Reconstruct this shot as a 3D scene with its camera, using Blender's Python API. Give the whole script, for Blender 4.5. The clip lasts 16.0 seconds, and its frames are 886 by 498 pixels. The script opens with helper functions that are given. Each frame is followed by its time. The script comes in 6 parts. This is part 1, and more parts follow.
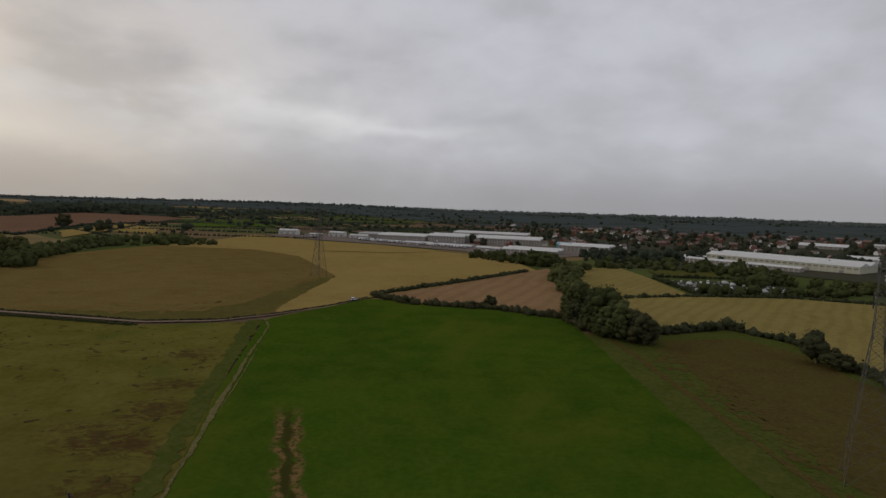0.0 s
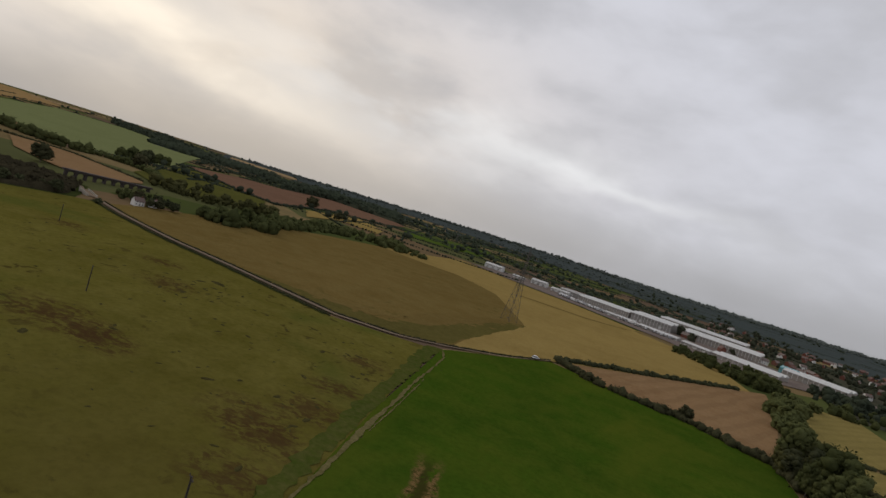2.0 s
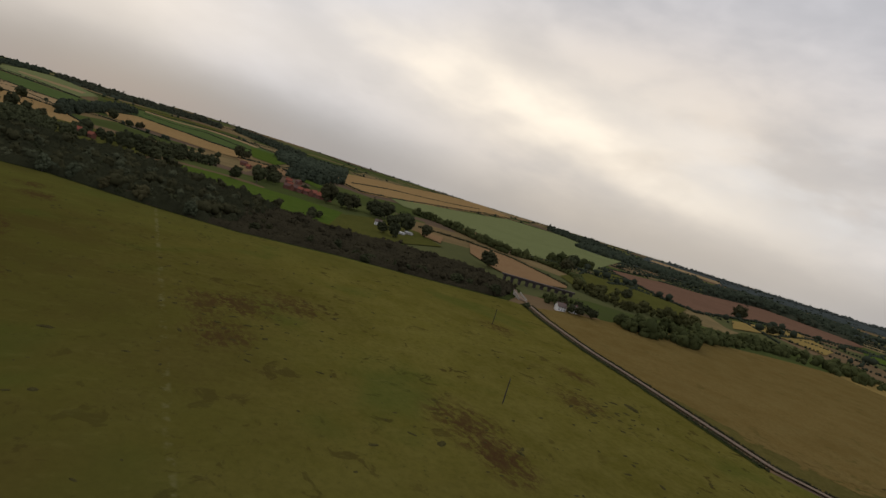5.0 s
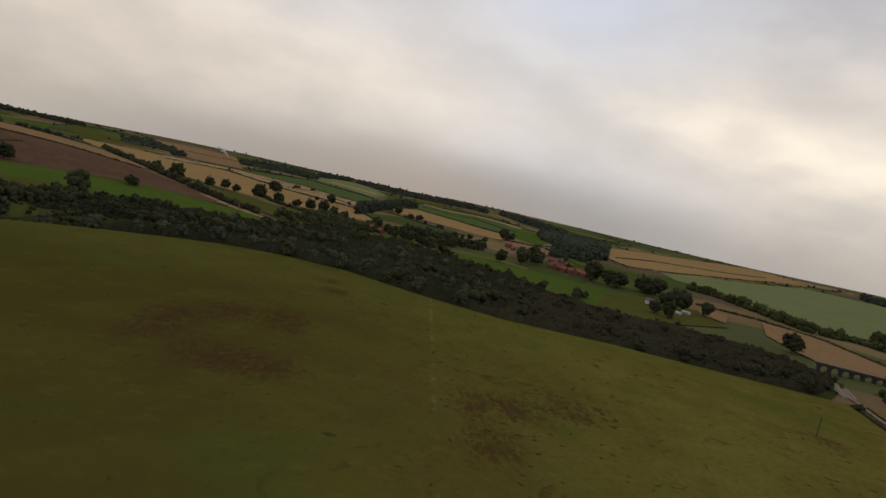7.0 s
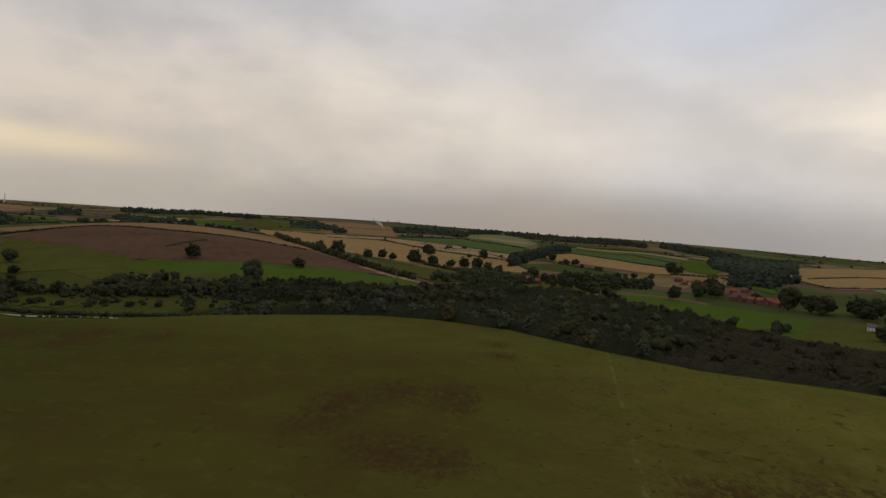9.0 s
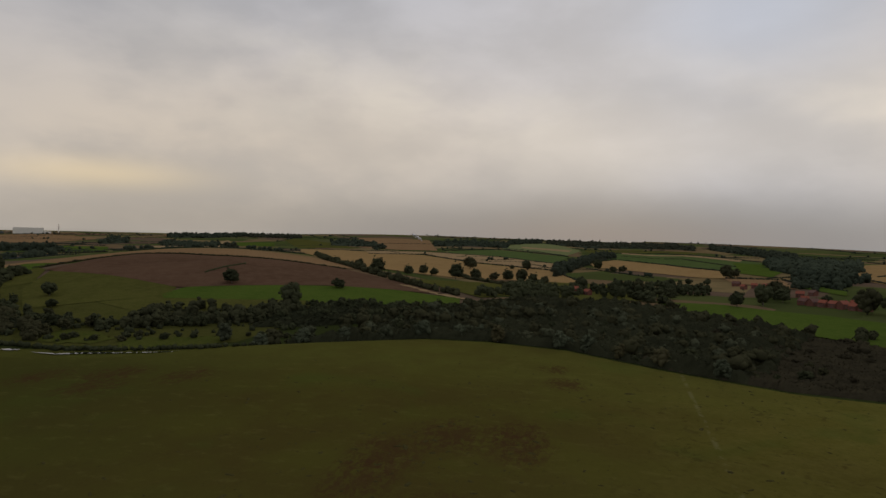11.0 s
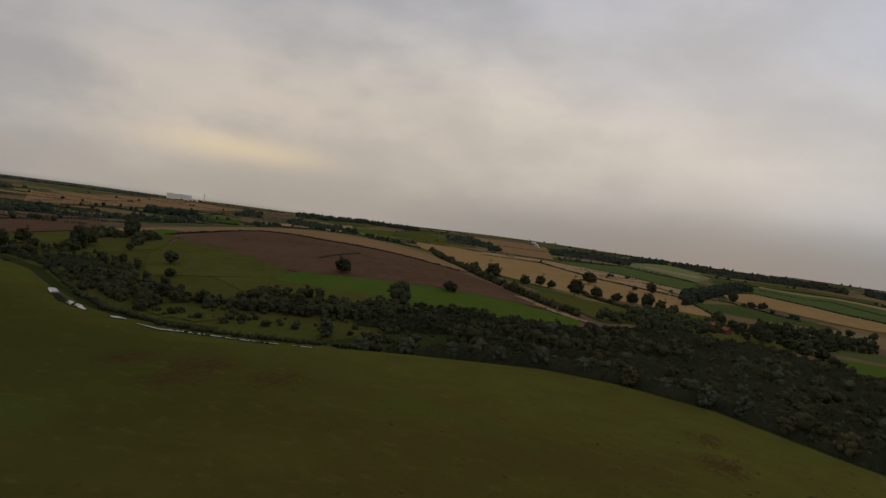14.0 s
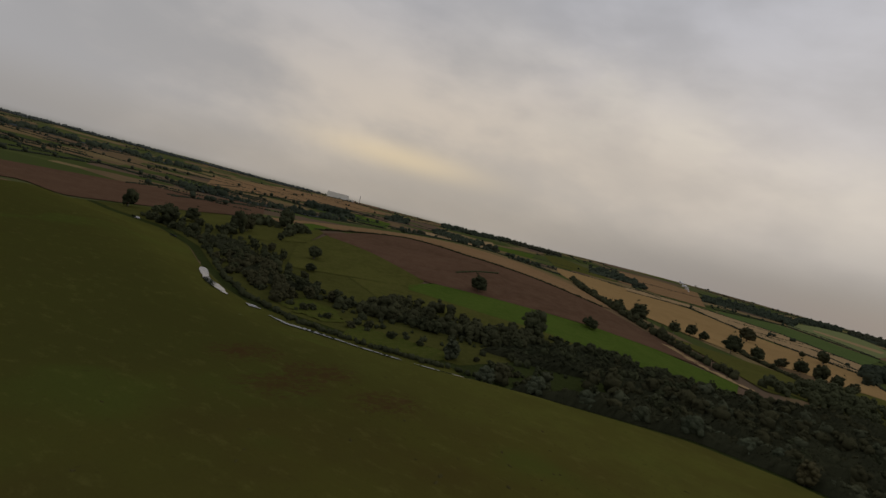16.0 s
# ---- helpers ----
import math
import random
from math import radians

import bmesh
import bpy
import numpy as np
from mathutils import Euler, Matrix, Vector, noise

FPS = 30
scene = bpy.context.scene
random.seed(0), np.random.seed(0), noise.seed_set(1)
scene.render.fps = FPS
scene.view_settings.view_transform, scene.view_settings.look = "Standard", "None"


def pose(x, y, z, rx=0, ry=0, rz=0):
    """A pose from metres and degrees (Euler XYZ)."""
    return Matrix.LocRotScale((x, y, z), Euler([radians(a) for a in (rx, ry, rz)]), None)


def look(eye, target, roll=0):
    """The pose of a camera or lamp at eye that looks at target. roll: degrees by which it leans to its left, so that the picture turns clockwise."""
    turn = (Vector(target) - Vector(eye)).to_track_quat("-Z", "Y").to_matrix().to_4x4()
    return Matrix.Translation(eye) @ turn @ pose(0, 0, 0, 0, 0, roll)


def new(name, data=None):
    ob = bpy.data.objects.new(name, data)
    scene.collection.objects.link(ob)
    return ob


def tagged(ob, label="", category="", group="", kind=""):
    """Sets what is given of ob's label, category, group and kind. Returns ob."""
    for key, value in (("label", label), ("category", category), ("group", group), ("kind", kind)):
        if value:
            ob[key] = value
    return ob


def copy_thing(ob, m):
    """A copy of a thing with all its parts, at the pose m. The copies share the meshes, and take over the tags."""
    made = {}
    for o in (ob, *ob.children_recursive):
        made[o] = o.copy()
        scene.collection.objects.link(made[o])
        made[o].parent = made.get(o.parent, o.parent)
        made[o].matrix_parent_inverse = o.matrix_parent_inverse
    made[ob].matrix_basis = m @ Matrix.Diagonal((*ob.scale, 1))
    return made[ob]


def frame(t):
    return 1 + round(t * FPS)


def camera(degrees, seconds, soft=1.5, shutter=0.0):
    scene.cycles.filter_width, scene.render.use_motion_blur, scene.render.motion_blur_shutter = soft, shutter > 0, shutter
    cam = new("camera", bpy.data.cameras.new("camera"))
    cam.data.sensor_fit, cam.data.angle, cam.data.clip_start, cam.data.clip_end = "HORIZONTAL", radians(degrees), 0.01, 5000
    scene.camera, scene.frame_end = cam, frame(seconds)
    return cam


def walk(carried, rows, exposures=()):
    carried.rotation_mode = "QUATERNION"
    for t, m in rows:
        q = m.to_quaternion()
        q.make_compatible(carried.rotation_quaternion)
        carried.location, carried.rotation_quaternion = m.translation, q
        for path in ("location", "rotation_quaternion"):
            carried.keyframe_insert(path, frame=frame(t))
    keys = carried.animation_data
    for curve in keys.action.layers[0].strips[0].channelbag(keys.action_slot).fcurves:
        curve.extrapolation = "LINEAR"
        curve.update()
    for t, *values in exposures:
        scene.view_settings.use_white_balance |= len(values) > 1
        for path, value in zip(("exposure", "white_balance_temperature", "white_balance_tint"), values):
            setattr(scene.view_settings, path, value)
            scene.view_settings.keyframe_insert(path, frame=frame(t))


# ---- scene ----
cam = camera(72.97, 16.0, soft=1.5)
PATH = [
    (0, (-0.00, -0.00, 62.10), (0.00, 99.70, 54.40), 1.80),
    (0.5, (-0.53, 4.81, 62.57), (-6.87, 104.43, 56.62), 10.53),
    (1, (-1.16, 9.53, 63.05), (-15.04, 108.44, 58.14), 12.84),
    (1.5, (-2.11, 14.07, 63.56), (-26.51, 110.92, 58.47), 13.92),
    (2, (-3.58, 18.46, 64.10), (-37.32, 112.44, 58.66), 17.32),
    (2.5, (-5.68, 22.68, 64.60), (-49.52, 112.33, 58.26), 17.14),
    (3, (-8.34, 26.61, 65.08), (-64.76, 108.81, 57.27), 16.72),
    (3.5, (-11.51, 30.20, 65.52), (-78.01, 104.37, 56.82), 16.42),
    (4, (-15.10, 33.54, 65.93), (-88.70, 100.64, 56.99), 17.62),
    (6.5, (-40.61, 41.60, 71.59), (-138.23, 61.25, 62.41), 12.82),
    (7, (-47.58, 41.23, 71.79), (-146.83, 49.84, 63.06), 12.28),
    (7.5, (-54.76, 40.49, 71.97), (-154.46, 40.87, 64.19), 10.21),
    (8, (-62.14, 39.23, 72.19), (-161.68, 32.26, 65.58), 8.29),
    (8.5, (-69.59, 37.46, 72.40), (-168.32, 22.60, 66.69), 5.39),
    (9, (-77.06, 35.30, 72.54), (-175.41, 17.70, 68.39), 4.19),
    (9.5, (-84.59, 32.89, 72.74), (-182.36, 12.12, 69.64), 3.48),
    (10, (-92.20, 30.33, 72.99), (-189.57, 7.66, 70.55), 2.41),
    (12.5, (-133.93, 13.79, 77.48), (-230.61, -11.61, 74.85), 1.90),
    (13, (-141.48, 9.66, 77.95), (-237.27, -18.92, 75.12), 6.13),
    (13.5, (-148.90, 5.39, 78.37), (-242.16, -30.55, 75.16), 7.95),
    (14, (-156.21, 0.93, 78.72), (-246.91, -41.01, 74.86), 8.00),
    (14.5, (-163.39, -3.76, 78.98), (-251.96, -49.99, 74.68), 7.67),
    (15, (-170.52, -8.66, 79.18), (-257.44, -57.90, 74.70), 8.20),
    (15.5, (-177.66, -13.68, 79.30), (-260.12, -70.07, 74.70), 10.39),
    (16, (-184.86, -18.72, 79.34), (-263.35, -80.45, 74.01), 15.03),
]
walk(cam, [(t, look(eye, target, roll)) for t, eye, target, roll in PATH],
     exposures=[(0, -0.06), (1.5, 0.17), (3.5, 0.25), (6.5, 0.19), (8, 0.08), (9, 0.02), (10, -0.15), (12.5, -0.17), (14, -0.21), (16, -0.21)])

# ---- world and sun: a closed overcast sky at evening, thin and warm towards the west ----
world = bpy.data.worlds.new("overcast")
scene.world = world
world.use_nodes = True
wt = world.node_tree
wt.nodes.clear()


def node(tree, kind, **values):
    n = tree.nodes.new(kind)
    for key, value in values.items():
        if key in ("operation", "blend_type", "data_type", "sky_type", "sun_disc", "noise_dimensions", "feature",
                   "sun_elevation", "sun_rotation", "interpolation_type", "distance", "use_clamp", "clamp"):
            if key == "operation":
                n.operation = value
            elif key == "blend_type":
                n.blend_type = value
            elif key == "data_type":
                n.data_type = value
            elif key == "sky_type":
                n.sky_type = value
            elif key == "sun_disc":
                n.sun_disc = value
            elif key == "sun_elevation":
                n.sun_elevation = value
            elif key == "sun_rotation":
                n.sun_rotation = value
            elif key == "feature":
                n.feature = value
            elif key == "interpolation_type":
                n.interpolation_type = value
            elif key == "use_clamp":
                n.use_clamp = value
            elif key == "distance":
                n.distance = value
        else:
            n.inputs[int(key[1:])].default_value = value
    return n


def wire(tree, a, b, out=0, into=0):
    tree.links.new(a.outputs[out], b.inputs[into])
    return b


def maths(tree, op, a, b=None, c=None):
    n = node(tree, "ShaderNodeMath", operation=op)
    for i, v in enumerate((a, b, c)):
        if v is None:
            continue
        if isinstance(v, (int, float)):
            n.inputs[i].default_value = v
        else:
            tree.links.new(v, n.inputs[i])
    return n.outputs[0]


def mix(tree, fac, a, b, blend="MIX"):
    n = node(tree, "ShaderNodeMix", data_type="RGBA", blend_type=blend)
    for i, v in ((0, fac), (6, a), (7, b)):
        if isinstance(v, (int, float)):
            n.inputs[i].default_value = v
        elif isinstance(v, tuple):
            n.inputs[i].default_value = (*v, 1) if len(v) == 3 else v
        else:
            tree.links.new(v, n.inputs[i])
    return n.outputs[2]


def ramp(tree, value, lo, hi):
    n = node(tree, "ShaderNodeMapRange", interpolation_type="SMOOTHSTEP", _1=lo, _2=hi)
    tree.links.new(value, n.inputs[0])
    return n.outputs[0]


def fbm(tree, vector, scale, detail=4.0, rough=0.55, distort=0.0):
    n = node(tree, "ShaderNodeTexNoise", _2=scale, _3=detail, _4=rough, _8=distort)
    tree.links.new(vector, n.inputs[0])
    return n.outputs[0]


def squashed(t, vector, sx, sy, sz=1.0, turn=0.0):
    n = node(t, "ShaderNodeMapping")
    n.inputs[2].default_value = (0, 0, radians(turn))
    n.inputs[3].default_value = (sx, sy, sz)
    t.links.new(vector, n.inputs[0])
    return n.outputs[0]


def build_sky():
    t = wt
    out = node(t, "ShaderNodeOutputWorld")
    coord = node(t, "ShaderNodeTexCoord")
    sep = node(t, "ShaderNodeSeparateXYZ")
    t.links.new(coord.outputs["Generated"], sep.inputs[0])
    x, y, z = sep.outputs
    drawn = squashed(t, coord.outputs["Generated"], 1.0, 1.0, 2.1)
    big = fbm(t, drawn, 1.9, 3.0, 0.5, 0.1)
    fine = fbm(t, drawn, 4.6, 4.0, 0.5, 0.15)
    small = fbm(t, drawn, 12.0, 4.0, 0.55, 0.2)
    body = maths(t, "ADD", maths(t, "MULTIPLY", big, 0.42), maths(t, "ADD", maths(t, "MULTIPLY", fine, 0.42), maths(t, "MULTIPLY", small, 0.14)))
    body = ramp(t, body, 0.40, 0.63)
    sway = maths(t, "MULTIPLY", maths(t, "SUBTRACT", fbm(t, drawn, 3.6, 4.0, 0.55, 0.1), 0.5), radians(11))

    def lobe(yaw, elev, wide, tall, slope=0.0, wavy=0.0):
        """A soft spot or band in the sky round a compass bearing and a height, in degrees; slope: its rise along the bearing."""
        px, py = -math.sin(radians(yaw)), math.cos(radians(yaw))
        along = maths(t, "ADD", maths(t, "MULTIPLY", x, px), maths(t, "MULTIPLY", y, py))
        side = maths(t, "ADD", maths(t, "MULTIPLY", x, py), maths(t, "MULTIPLY", y, -px))
        az = maths(t, "ARCTAN2", side, along)
        a = maths(t, "POWER", maths(t, "DIVIDE", maths(t, "ABSOLUTE", az), radians(wide)), 2.0)
        el = maths(t, "SUBTRACT", maths(t, "ARCSINE", z), radians(elev))
        el = maths(t, "ADD", el, maths(t, "MULTIPLY", az, slope))
        el = maths(t, "ADD", el, maths(t, "MULTIPLY", sway, wavy))
        b = maths(t, "POWER", maths(t, "DIVIDE", maths(t, "ABSOLUTE", el), radians(tall)), 2.0)
        return maths(t, "EXPONENT", maths(t, "MULTIPLY", maths(t, "ADD", a, b), -1.0))

    cloud = mix(t, body, (0.435, 0.438, 0.47), (0.55, 0.558, 0.612))
    warm = maths(t, "MAXIMUM", maths(t, "MULTIPLY", lobe(130, 6, 38, 11), 0.85), maths(t, "MULTIPLY", lobe(44, 8, 27, 12), 0.85))
    cloud = mix(t, warm, cloud, mix(t, body, (0.45, 0.408, 0.37), (0.71, 0.60, 0.475)))
    edge = ramp(t, fbm(t, drawn, 5.5, 4.0, 0.5, 0.2), 0.32, 0.62)
    rim = maths(t, "MULTIPLY", maths(t, "ADD", maths(t, "MULTIPLY", edge, 0.6), 0.4), lobe(55, 8.8, 21, 2.0, 0.2, 0.7))
    veil = lobe(54, 10.5, 26, 5.5, 0.2, 0.5)
    cloud = mix(t, maths(t, "MULTIPLY", veil, 0.45), cloud, (0.80, 0.71, 0.60))
    cloud = mix(t, maths(t, "MULTIPLY", rim, 0.80), cloud, (1.0, 0.88, 0.72))
    cloud = mix(t, maths(t, "MULTIPLY", maths(t, "MULTIPLY", edge, lobe(22, 8, 22, 3.4, 0.1, 1.0)), 0.45), cloud, (0.80, 0.80, 0.80))
    cloud = mix(t, maths(t, "MULTIPLY", maths(t, "MULTIPLY", edge, lobe(106, 11, 18, 4, 0.15, 1.0)), 0.5), cloud, (0.86, 0.79, 0.68))
    cloud = mix(t, maths(t, "MULTIPLY", lobe(7, 7.2, 9, 0.8, 0.05, 0.5), 0.35), cloud, (0.86, 0.87, 0.87))
    cloud = mix(t, maths(t, "MULTIPLY", lobe(88, 21, 22, 8), 0.22), cloud, (0.72, 0.67, 0.64))
    cloud = mix(t, maths(t, "MULTIPLY", lobe(164, 18, 20, 12), 0.5), cloud, (0.34, 0.345, 0.355))
    cloud = mix(t, maths(t, "MULTIPLY", lobe(80, 8.5, 24, 4), 0.32), cloud, (0.80, 0.72, 0.63))
    glow_b = lobe(134, 4.2, 8, 1.3)
    cloud = mix(t, maths(t, "MULTIPLY", glow_b, 0.6), cloud, (0.95, 0.75, 0.46))
    cloud = mix(t, maths(t, "MULTIPLY", lobe(112, 8, 18, 7), 0.36), cloud, (0.78, 0.66, 0.52))
    blue = maths(t, "MULTIPLY", lobe(77, 19, 10, 5), 0.6)
    cloud = mix(t, blue, cloud, (0.56, 0.61, 0.72))
    haze = maths(t, "SUBTRACT", 1.0, ramp(t, z, 0.0, 0.09))
    cloud = mix(t, maths(t, "MULTIPLY", haze, 0.7), cloud, mix(t, warm, (0.275, 0.275, 0.285), (0.54, 0.45, 0.335)))
    slate = maths(t, "MULTIPLY", lobe(90, 0.2, 27, 4.2), 0.9)
    cloud = mix(t, slate, cloud, (0.205, 0.213, 0.228))
    ground = ramp(t, z, -0.03, -0.005)
    cloud = mix(t, ground, (0.05, 0.06, 0.03), cloud)
    shade = node(t, "ShaderNodeBackground", _1=1.0)
    t.links.new(cloud, shade.inputs[0])
    sky = node(t, "ShaderNodeTexSky", sky_type="NISHITA", sun_disc=False, sun_elevation=radians(14), sun_rotation=radians(-90))
    clear = node(t, "ShaderNodeBackground", _1=0.002)
    t.links.new(sky.outputs[0], clear.inputs[0])
    both = node(t, "ShaderNodeAddShader")
    wire(t, shade, both, 0, 0)
    wire(t, clear, both, 0, 1)
    wire(t, both, out)


build_sky()

sun = new("sun", bpy.data.lights.new("sun", "SUN"))
sun.data.energy, sun.data.angle, sun.data.color = 0.6, radians(25), (1.0, 0.90, 0.76)
sun.matrix_world = look((-300, 80, 140), (0, 0, 0))

# ---- materials ----
def material(name, rough=0.9, metal=0.0):
    m = bpy.data.materials.new(name)
    m.use_nodes = True
    shader = m.node_tree.nodes["Principled BSDF"]
    shader.inputs["Roughness"].default_value = rough
    shader.inputs["Metallic"].default_value = metal
    shader.inputs["Specular IOR Level"].default_value = 0.0
    return m, m.node_tree, shader


def place_of(t):
    """Places in the world, in metres."""
    return node(t, "ShaderNodeNewGeometry").outputs[0]


def relief(t, shader, height, strength, distance=0.3):
    n = node(t, "ShaderNodeBump", _0=strength, _1=distance)
    t.links.new(height, n.inputs["Height"])
    t.links.new(n.outputs[0], shader.inputs["Normal"])


def soil(name, dark, mid, light, patch=0.012, grain=0.35, rows=None, tuft=None, tuft_amount=0.0, rough=0.95):
    """Grass, stubble or earth: broad patches, a middle mottle, fine grain; rows: (turn, metres) of drill lines or swaths."""
    dark, mid, light = ((r, g, b * 1.12) for r, g, b in (dark, mid, light))
    m, t, s = material(name, rough)
    p = place_of(t)
    broad = ramp(t, fbm(t, p, patch, 5, 0.6, 0.5), 0.32, 0.68)
    middle = ramp(t, fbm(t, p, patch * 7, 5, 0.6, 0.2), 0.3, 0.7)
    fine = fbm(t, p, grain, 4, 0.7)
    c = mix(t, broad, dark, mid)
    c = mix(t, maths(t, "MULTIPLY", middle, 0.55), c, light)
    c = mix(t, maths(t, "MULTIPLY", ramp(t, fine, 0.35, 0.7), 0.35), c, tuple(v * 0.55 for v in dark))
    if rows:
        turn, metres = rows
        w = node(t, "ShaderNodeTexWave", _1=1.0, _2=4.0, _3=3.0, _4=0.6)
        t.links.new(squashed(t, p, 0.314 / metres, 0.314 / metres, 0, turn), w.inputs[0])
        c = mix(t, maths(t, "MULTIPLY", ramp(t, w.outputs[1], 0.45, 0.85), 0.28), c, tuple(v * 0.6 for v in mid))
    if tuft:
        spots = ramp(t, fbm(t, squashed(t, p, 1, 1, 1), 0.10, 4, 0.6, 1.0), 0.585, 0.66)
        zone = ramp(t, fbm(t, p, 0.011, 3, 0.55, 0.4), 0.40, 0.58)
        c = mix(t, maths(t, "MULTIPLY", maths(t, "MULTIPLY", spots, zone), tuft_amount), c, tuft)
    t.links.new(c, s.inputs[0])
    relief(t, s, fine, 0.5, 0.4)
    return m


def plain(name, colour, rough=0.7, metal=0.0, vary=0.25, scale=0.8, dirt=0.25, bleach=0.15):
    m, t, s = material(name, rough, metal)
    s.inputs["Specular IOR Level"].default_value = 0.3
    p = place_of(t)
    a = ramp(t, fbm(t, p, scale, 4, 0.6), 0.3, 0.7)
    b = ramp(t, fbm(t, p, scale * 9, 3, 0.6), 0.4, 0.75)
    r = node(t, "ShaderNodeObjectInfo").outputs["Random"]
    c = mix(t, maths(t, "MULTIPLY", a, vary), colour, tuple(v * 0.55 for v in colour))
    c = mix(t, maths(t, "MULTIPLY", b, dirt), c, (0.09, 0.08, 0.065))
    c = mix(t, maths(t, "MULTIPLY", r, bleach), c, (0.5, 0.48, 0.45))
    t.links.new(c, s.inputs[0])
    return m


def leaves(name, dark, light, autumn=(0.10, 0.07, 0.025)):
    m, t, s = material(name, 0.75)
    p = place_of(t)
    r = node(t, "ShaderNodeObjectInfo").outputs["Random"]
    isl = node(t, "ShaderNodeNewGeometry").outputs["Random Per Island"]
    c = mix(t, maths(t, "ADD", maths(t, "MULTIPLY", isl, 0.30), maths(t, "MULTIPLY", ramp(t, fbm(t, p, 0.035, 4, 0.6), 0.35, 0.65), 0.70)), dark, light)
    c = mix(t, maths(t, "MULTIPLY", ramp(t, r, 0.55, 1.0), 0.5), c, autumn)
    c = mix(t, maths(t, "MULTIPLY", ramp(t, r, 0.3, 0.0), 0.5), c, tuple(v * 1.5 for v in light))
    g = fbm(t, p, 1.6, 4, 0.7)
    c = mix(t, maths(t, "MULTIPLY", ramp(t, g, 0.4, 0.7), 0.4), c, tuple(v * 0.55 for v in dark))
    t.links.new(c, s.inputs[0])
    relief(t, s, g, 0.6, 0.6)
    return m


def pasture():
    """Grazed grass: brownish in the south, greener in the north, tufts, rusty weed beds, an old straight track. Duller
    light is painted into the south, brighter light into the brow.
    """
    m = soil("pasture_grass", (0.086, 0.075, 0.013), (0.115, 0.101, 0.018), (0.145, 0.124, 0.028), 0.009, 0.4, tuft=(0.040, 0.028, 0.010), tuft_amount=0.75)
    t = m.node_tree
    s = t.nodes["Principled BSDF"]
    before = s.inputs[0].links[0].from_socket
    p = place_of(t)
    sep = node(t, "ShaderNodeSeparateXYZ")
    t.links.new(p, sep.inputs[0])
    x, y, _ = sep.outputs
    wob = maths(t, "MULTIPLY", maths(t, "SUBTRACT", fbm(t, p, 0.012, 4, 0.6), 0.5), 140.0)
    # Southward darkening is partly browner grass, partly dimmer light put into the colour.
    south = ramp(t, maths(t, "ADD", y, wob), 200.0, -30.0)
    c = mix(t, south, before, mix(t, ramp(t, fbm(t, p, 0.02, 4, 0.6), 0.35, 0.65), (0.060, 0.048, 0.0125), (0.066, 0.060, 0.0130)))
    c = mix(t, maths(t, "MULTIPLY", ramp(t, maths(t, "ADD", y, wob), -60.0, -260.0), 0.8), c, (0.044, 0.046, 0.0115))
    green = ramp(t, fbm(t, squashed(t, p, 1, 1, 1), 0.0125, 3, 0.5, 0.3), 0.56, 0.70)
    c = mix(t, maths(t, "MULTIPLY", green, 0.5), c, (0.050, 0.068, 0.013))
    # Brow strip: partly greener grass, partly the brighter grazing view painted in.
    rim = ramp(t, maths(t, "ADD", x, maths(t, "MULTIPLY", wob, 0.5)), -340.0, -470.0)
    c = mix(t, maths(t, "MULTIPLY", rim, 0.55), c, mix(t, ramp(t, fbm(t, p, 0.03, 4, 0.6), 0.35, 0.65), (0.078, 0.074, 0.017), (0.092, 0.094, 0.020)))
    ragged = fbm(t, squashed(t, p, 0.7, 1.0, 1.0, 20), 0.11, 6, 0.75, 0.6)
    shreds = fbm(t, squashed(t, p, 0.6, 1.0, 1.0, -12), 0.42, 5, 0.7, 0.5)
    for cx, cy, rad in ((-277, -41, 13), (-299, -40, 14), (-324, -24, 15), (-318, 2, 13), (-259, -15, 13), (-255, -3, 12), (-256, 9, 11), (-258, 85, 13), (-261, 100, 13), (-274, 122, 14),
                        (-224, 84, 12), (-88, 149, 11), (-76, 143, 10), (-80, 168, 10), (-87, 192, 9), (-97, 230, 8), (-70, 122, 9), (-170, 151, 13), (-155, 151, 11), (-142, 150, 9),
                        (-334, 0, 12), (-366, -211, 15), (-374, -174, 14), (-348, -240, 14), (-338, -200, 15), (-426, 14, 11), (-460, 6, 10), (-193, 224, 12), (-228, 253, 9), (-300, 255, 11)):
        dx = maths(t, "POWER", maths(t, "DIVIDE", maths(t, "ABSOLUTE", maths(t, "SUBTRACT", x, float(cx))), float(rad)), 2.0)
        dy = maths(t, "POWER", maths(t, "DIVIDE", maths(t, "ABSOLUTE", maths(t, "SUBTRACT", y, float(cy))), rad * 0.72), 2.0)
        bed = maths(t, "EXPONENT", maths(t, "MULTIPLY", maths(t, "ADD", dx, dy), -0.38))
        mass = maths(t, "MULTIPLY", bed, ragged)
        wisps = maths(t, "MAXIMUM", maths(t, "MULTIPLY", ramp(t, mass, 0.12, 0.46), ramp(t, shreds, 0.42, 0.58)), ramp(t, mass, 0.36, 0.58))
        c = mix(t, maths(t, "MULTIPLY", wisps, 0.78), c, (0.050, 0.027, 0.012))
    fleck = maths(t, "MULTIPLY", ramp(t, fbm(t, squashed(t, p, 0.7, 1.0, 1.0, 35), 0.45, 5, 0.7), 0.56, 0.70), ramp(t, fbm(t, p, 0.03, 3, 0.6), 0.36, 0.62))
    c = mix(t, maths(t, "MULTIPLY", fleck, 0.55), c, (0.040, 0.033, 0.011))
    straw = ramp(t, fbm(t, squashed(t, p, 1.0, 0.6, 1.0, 60), 0.16, 5, 0.7), 0.52, 0.72)
    c = mix(t, maths(t, "MULTIPLY", straw, 0.18), c, (0.140, 0.128, 0.036))
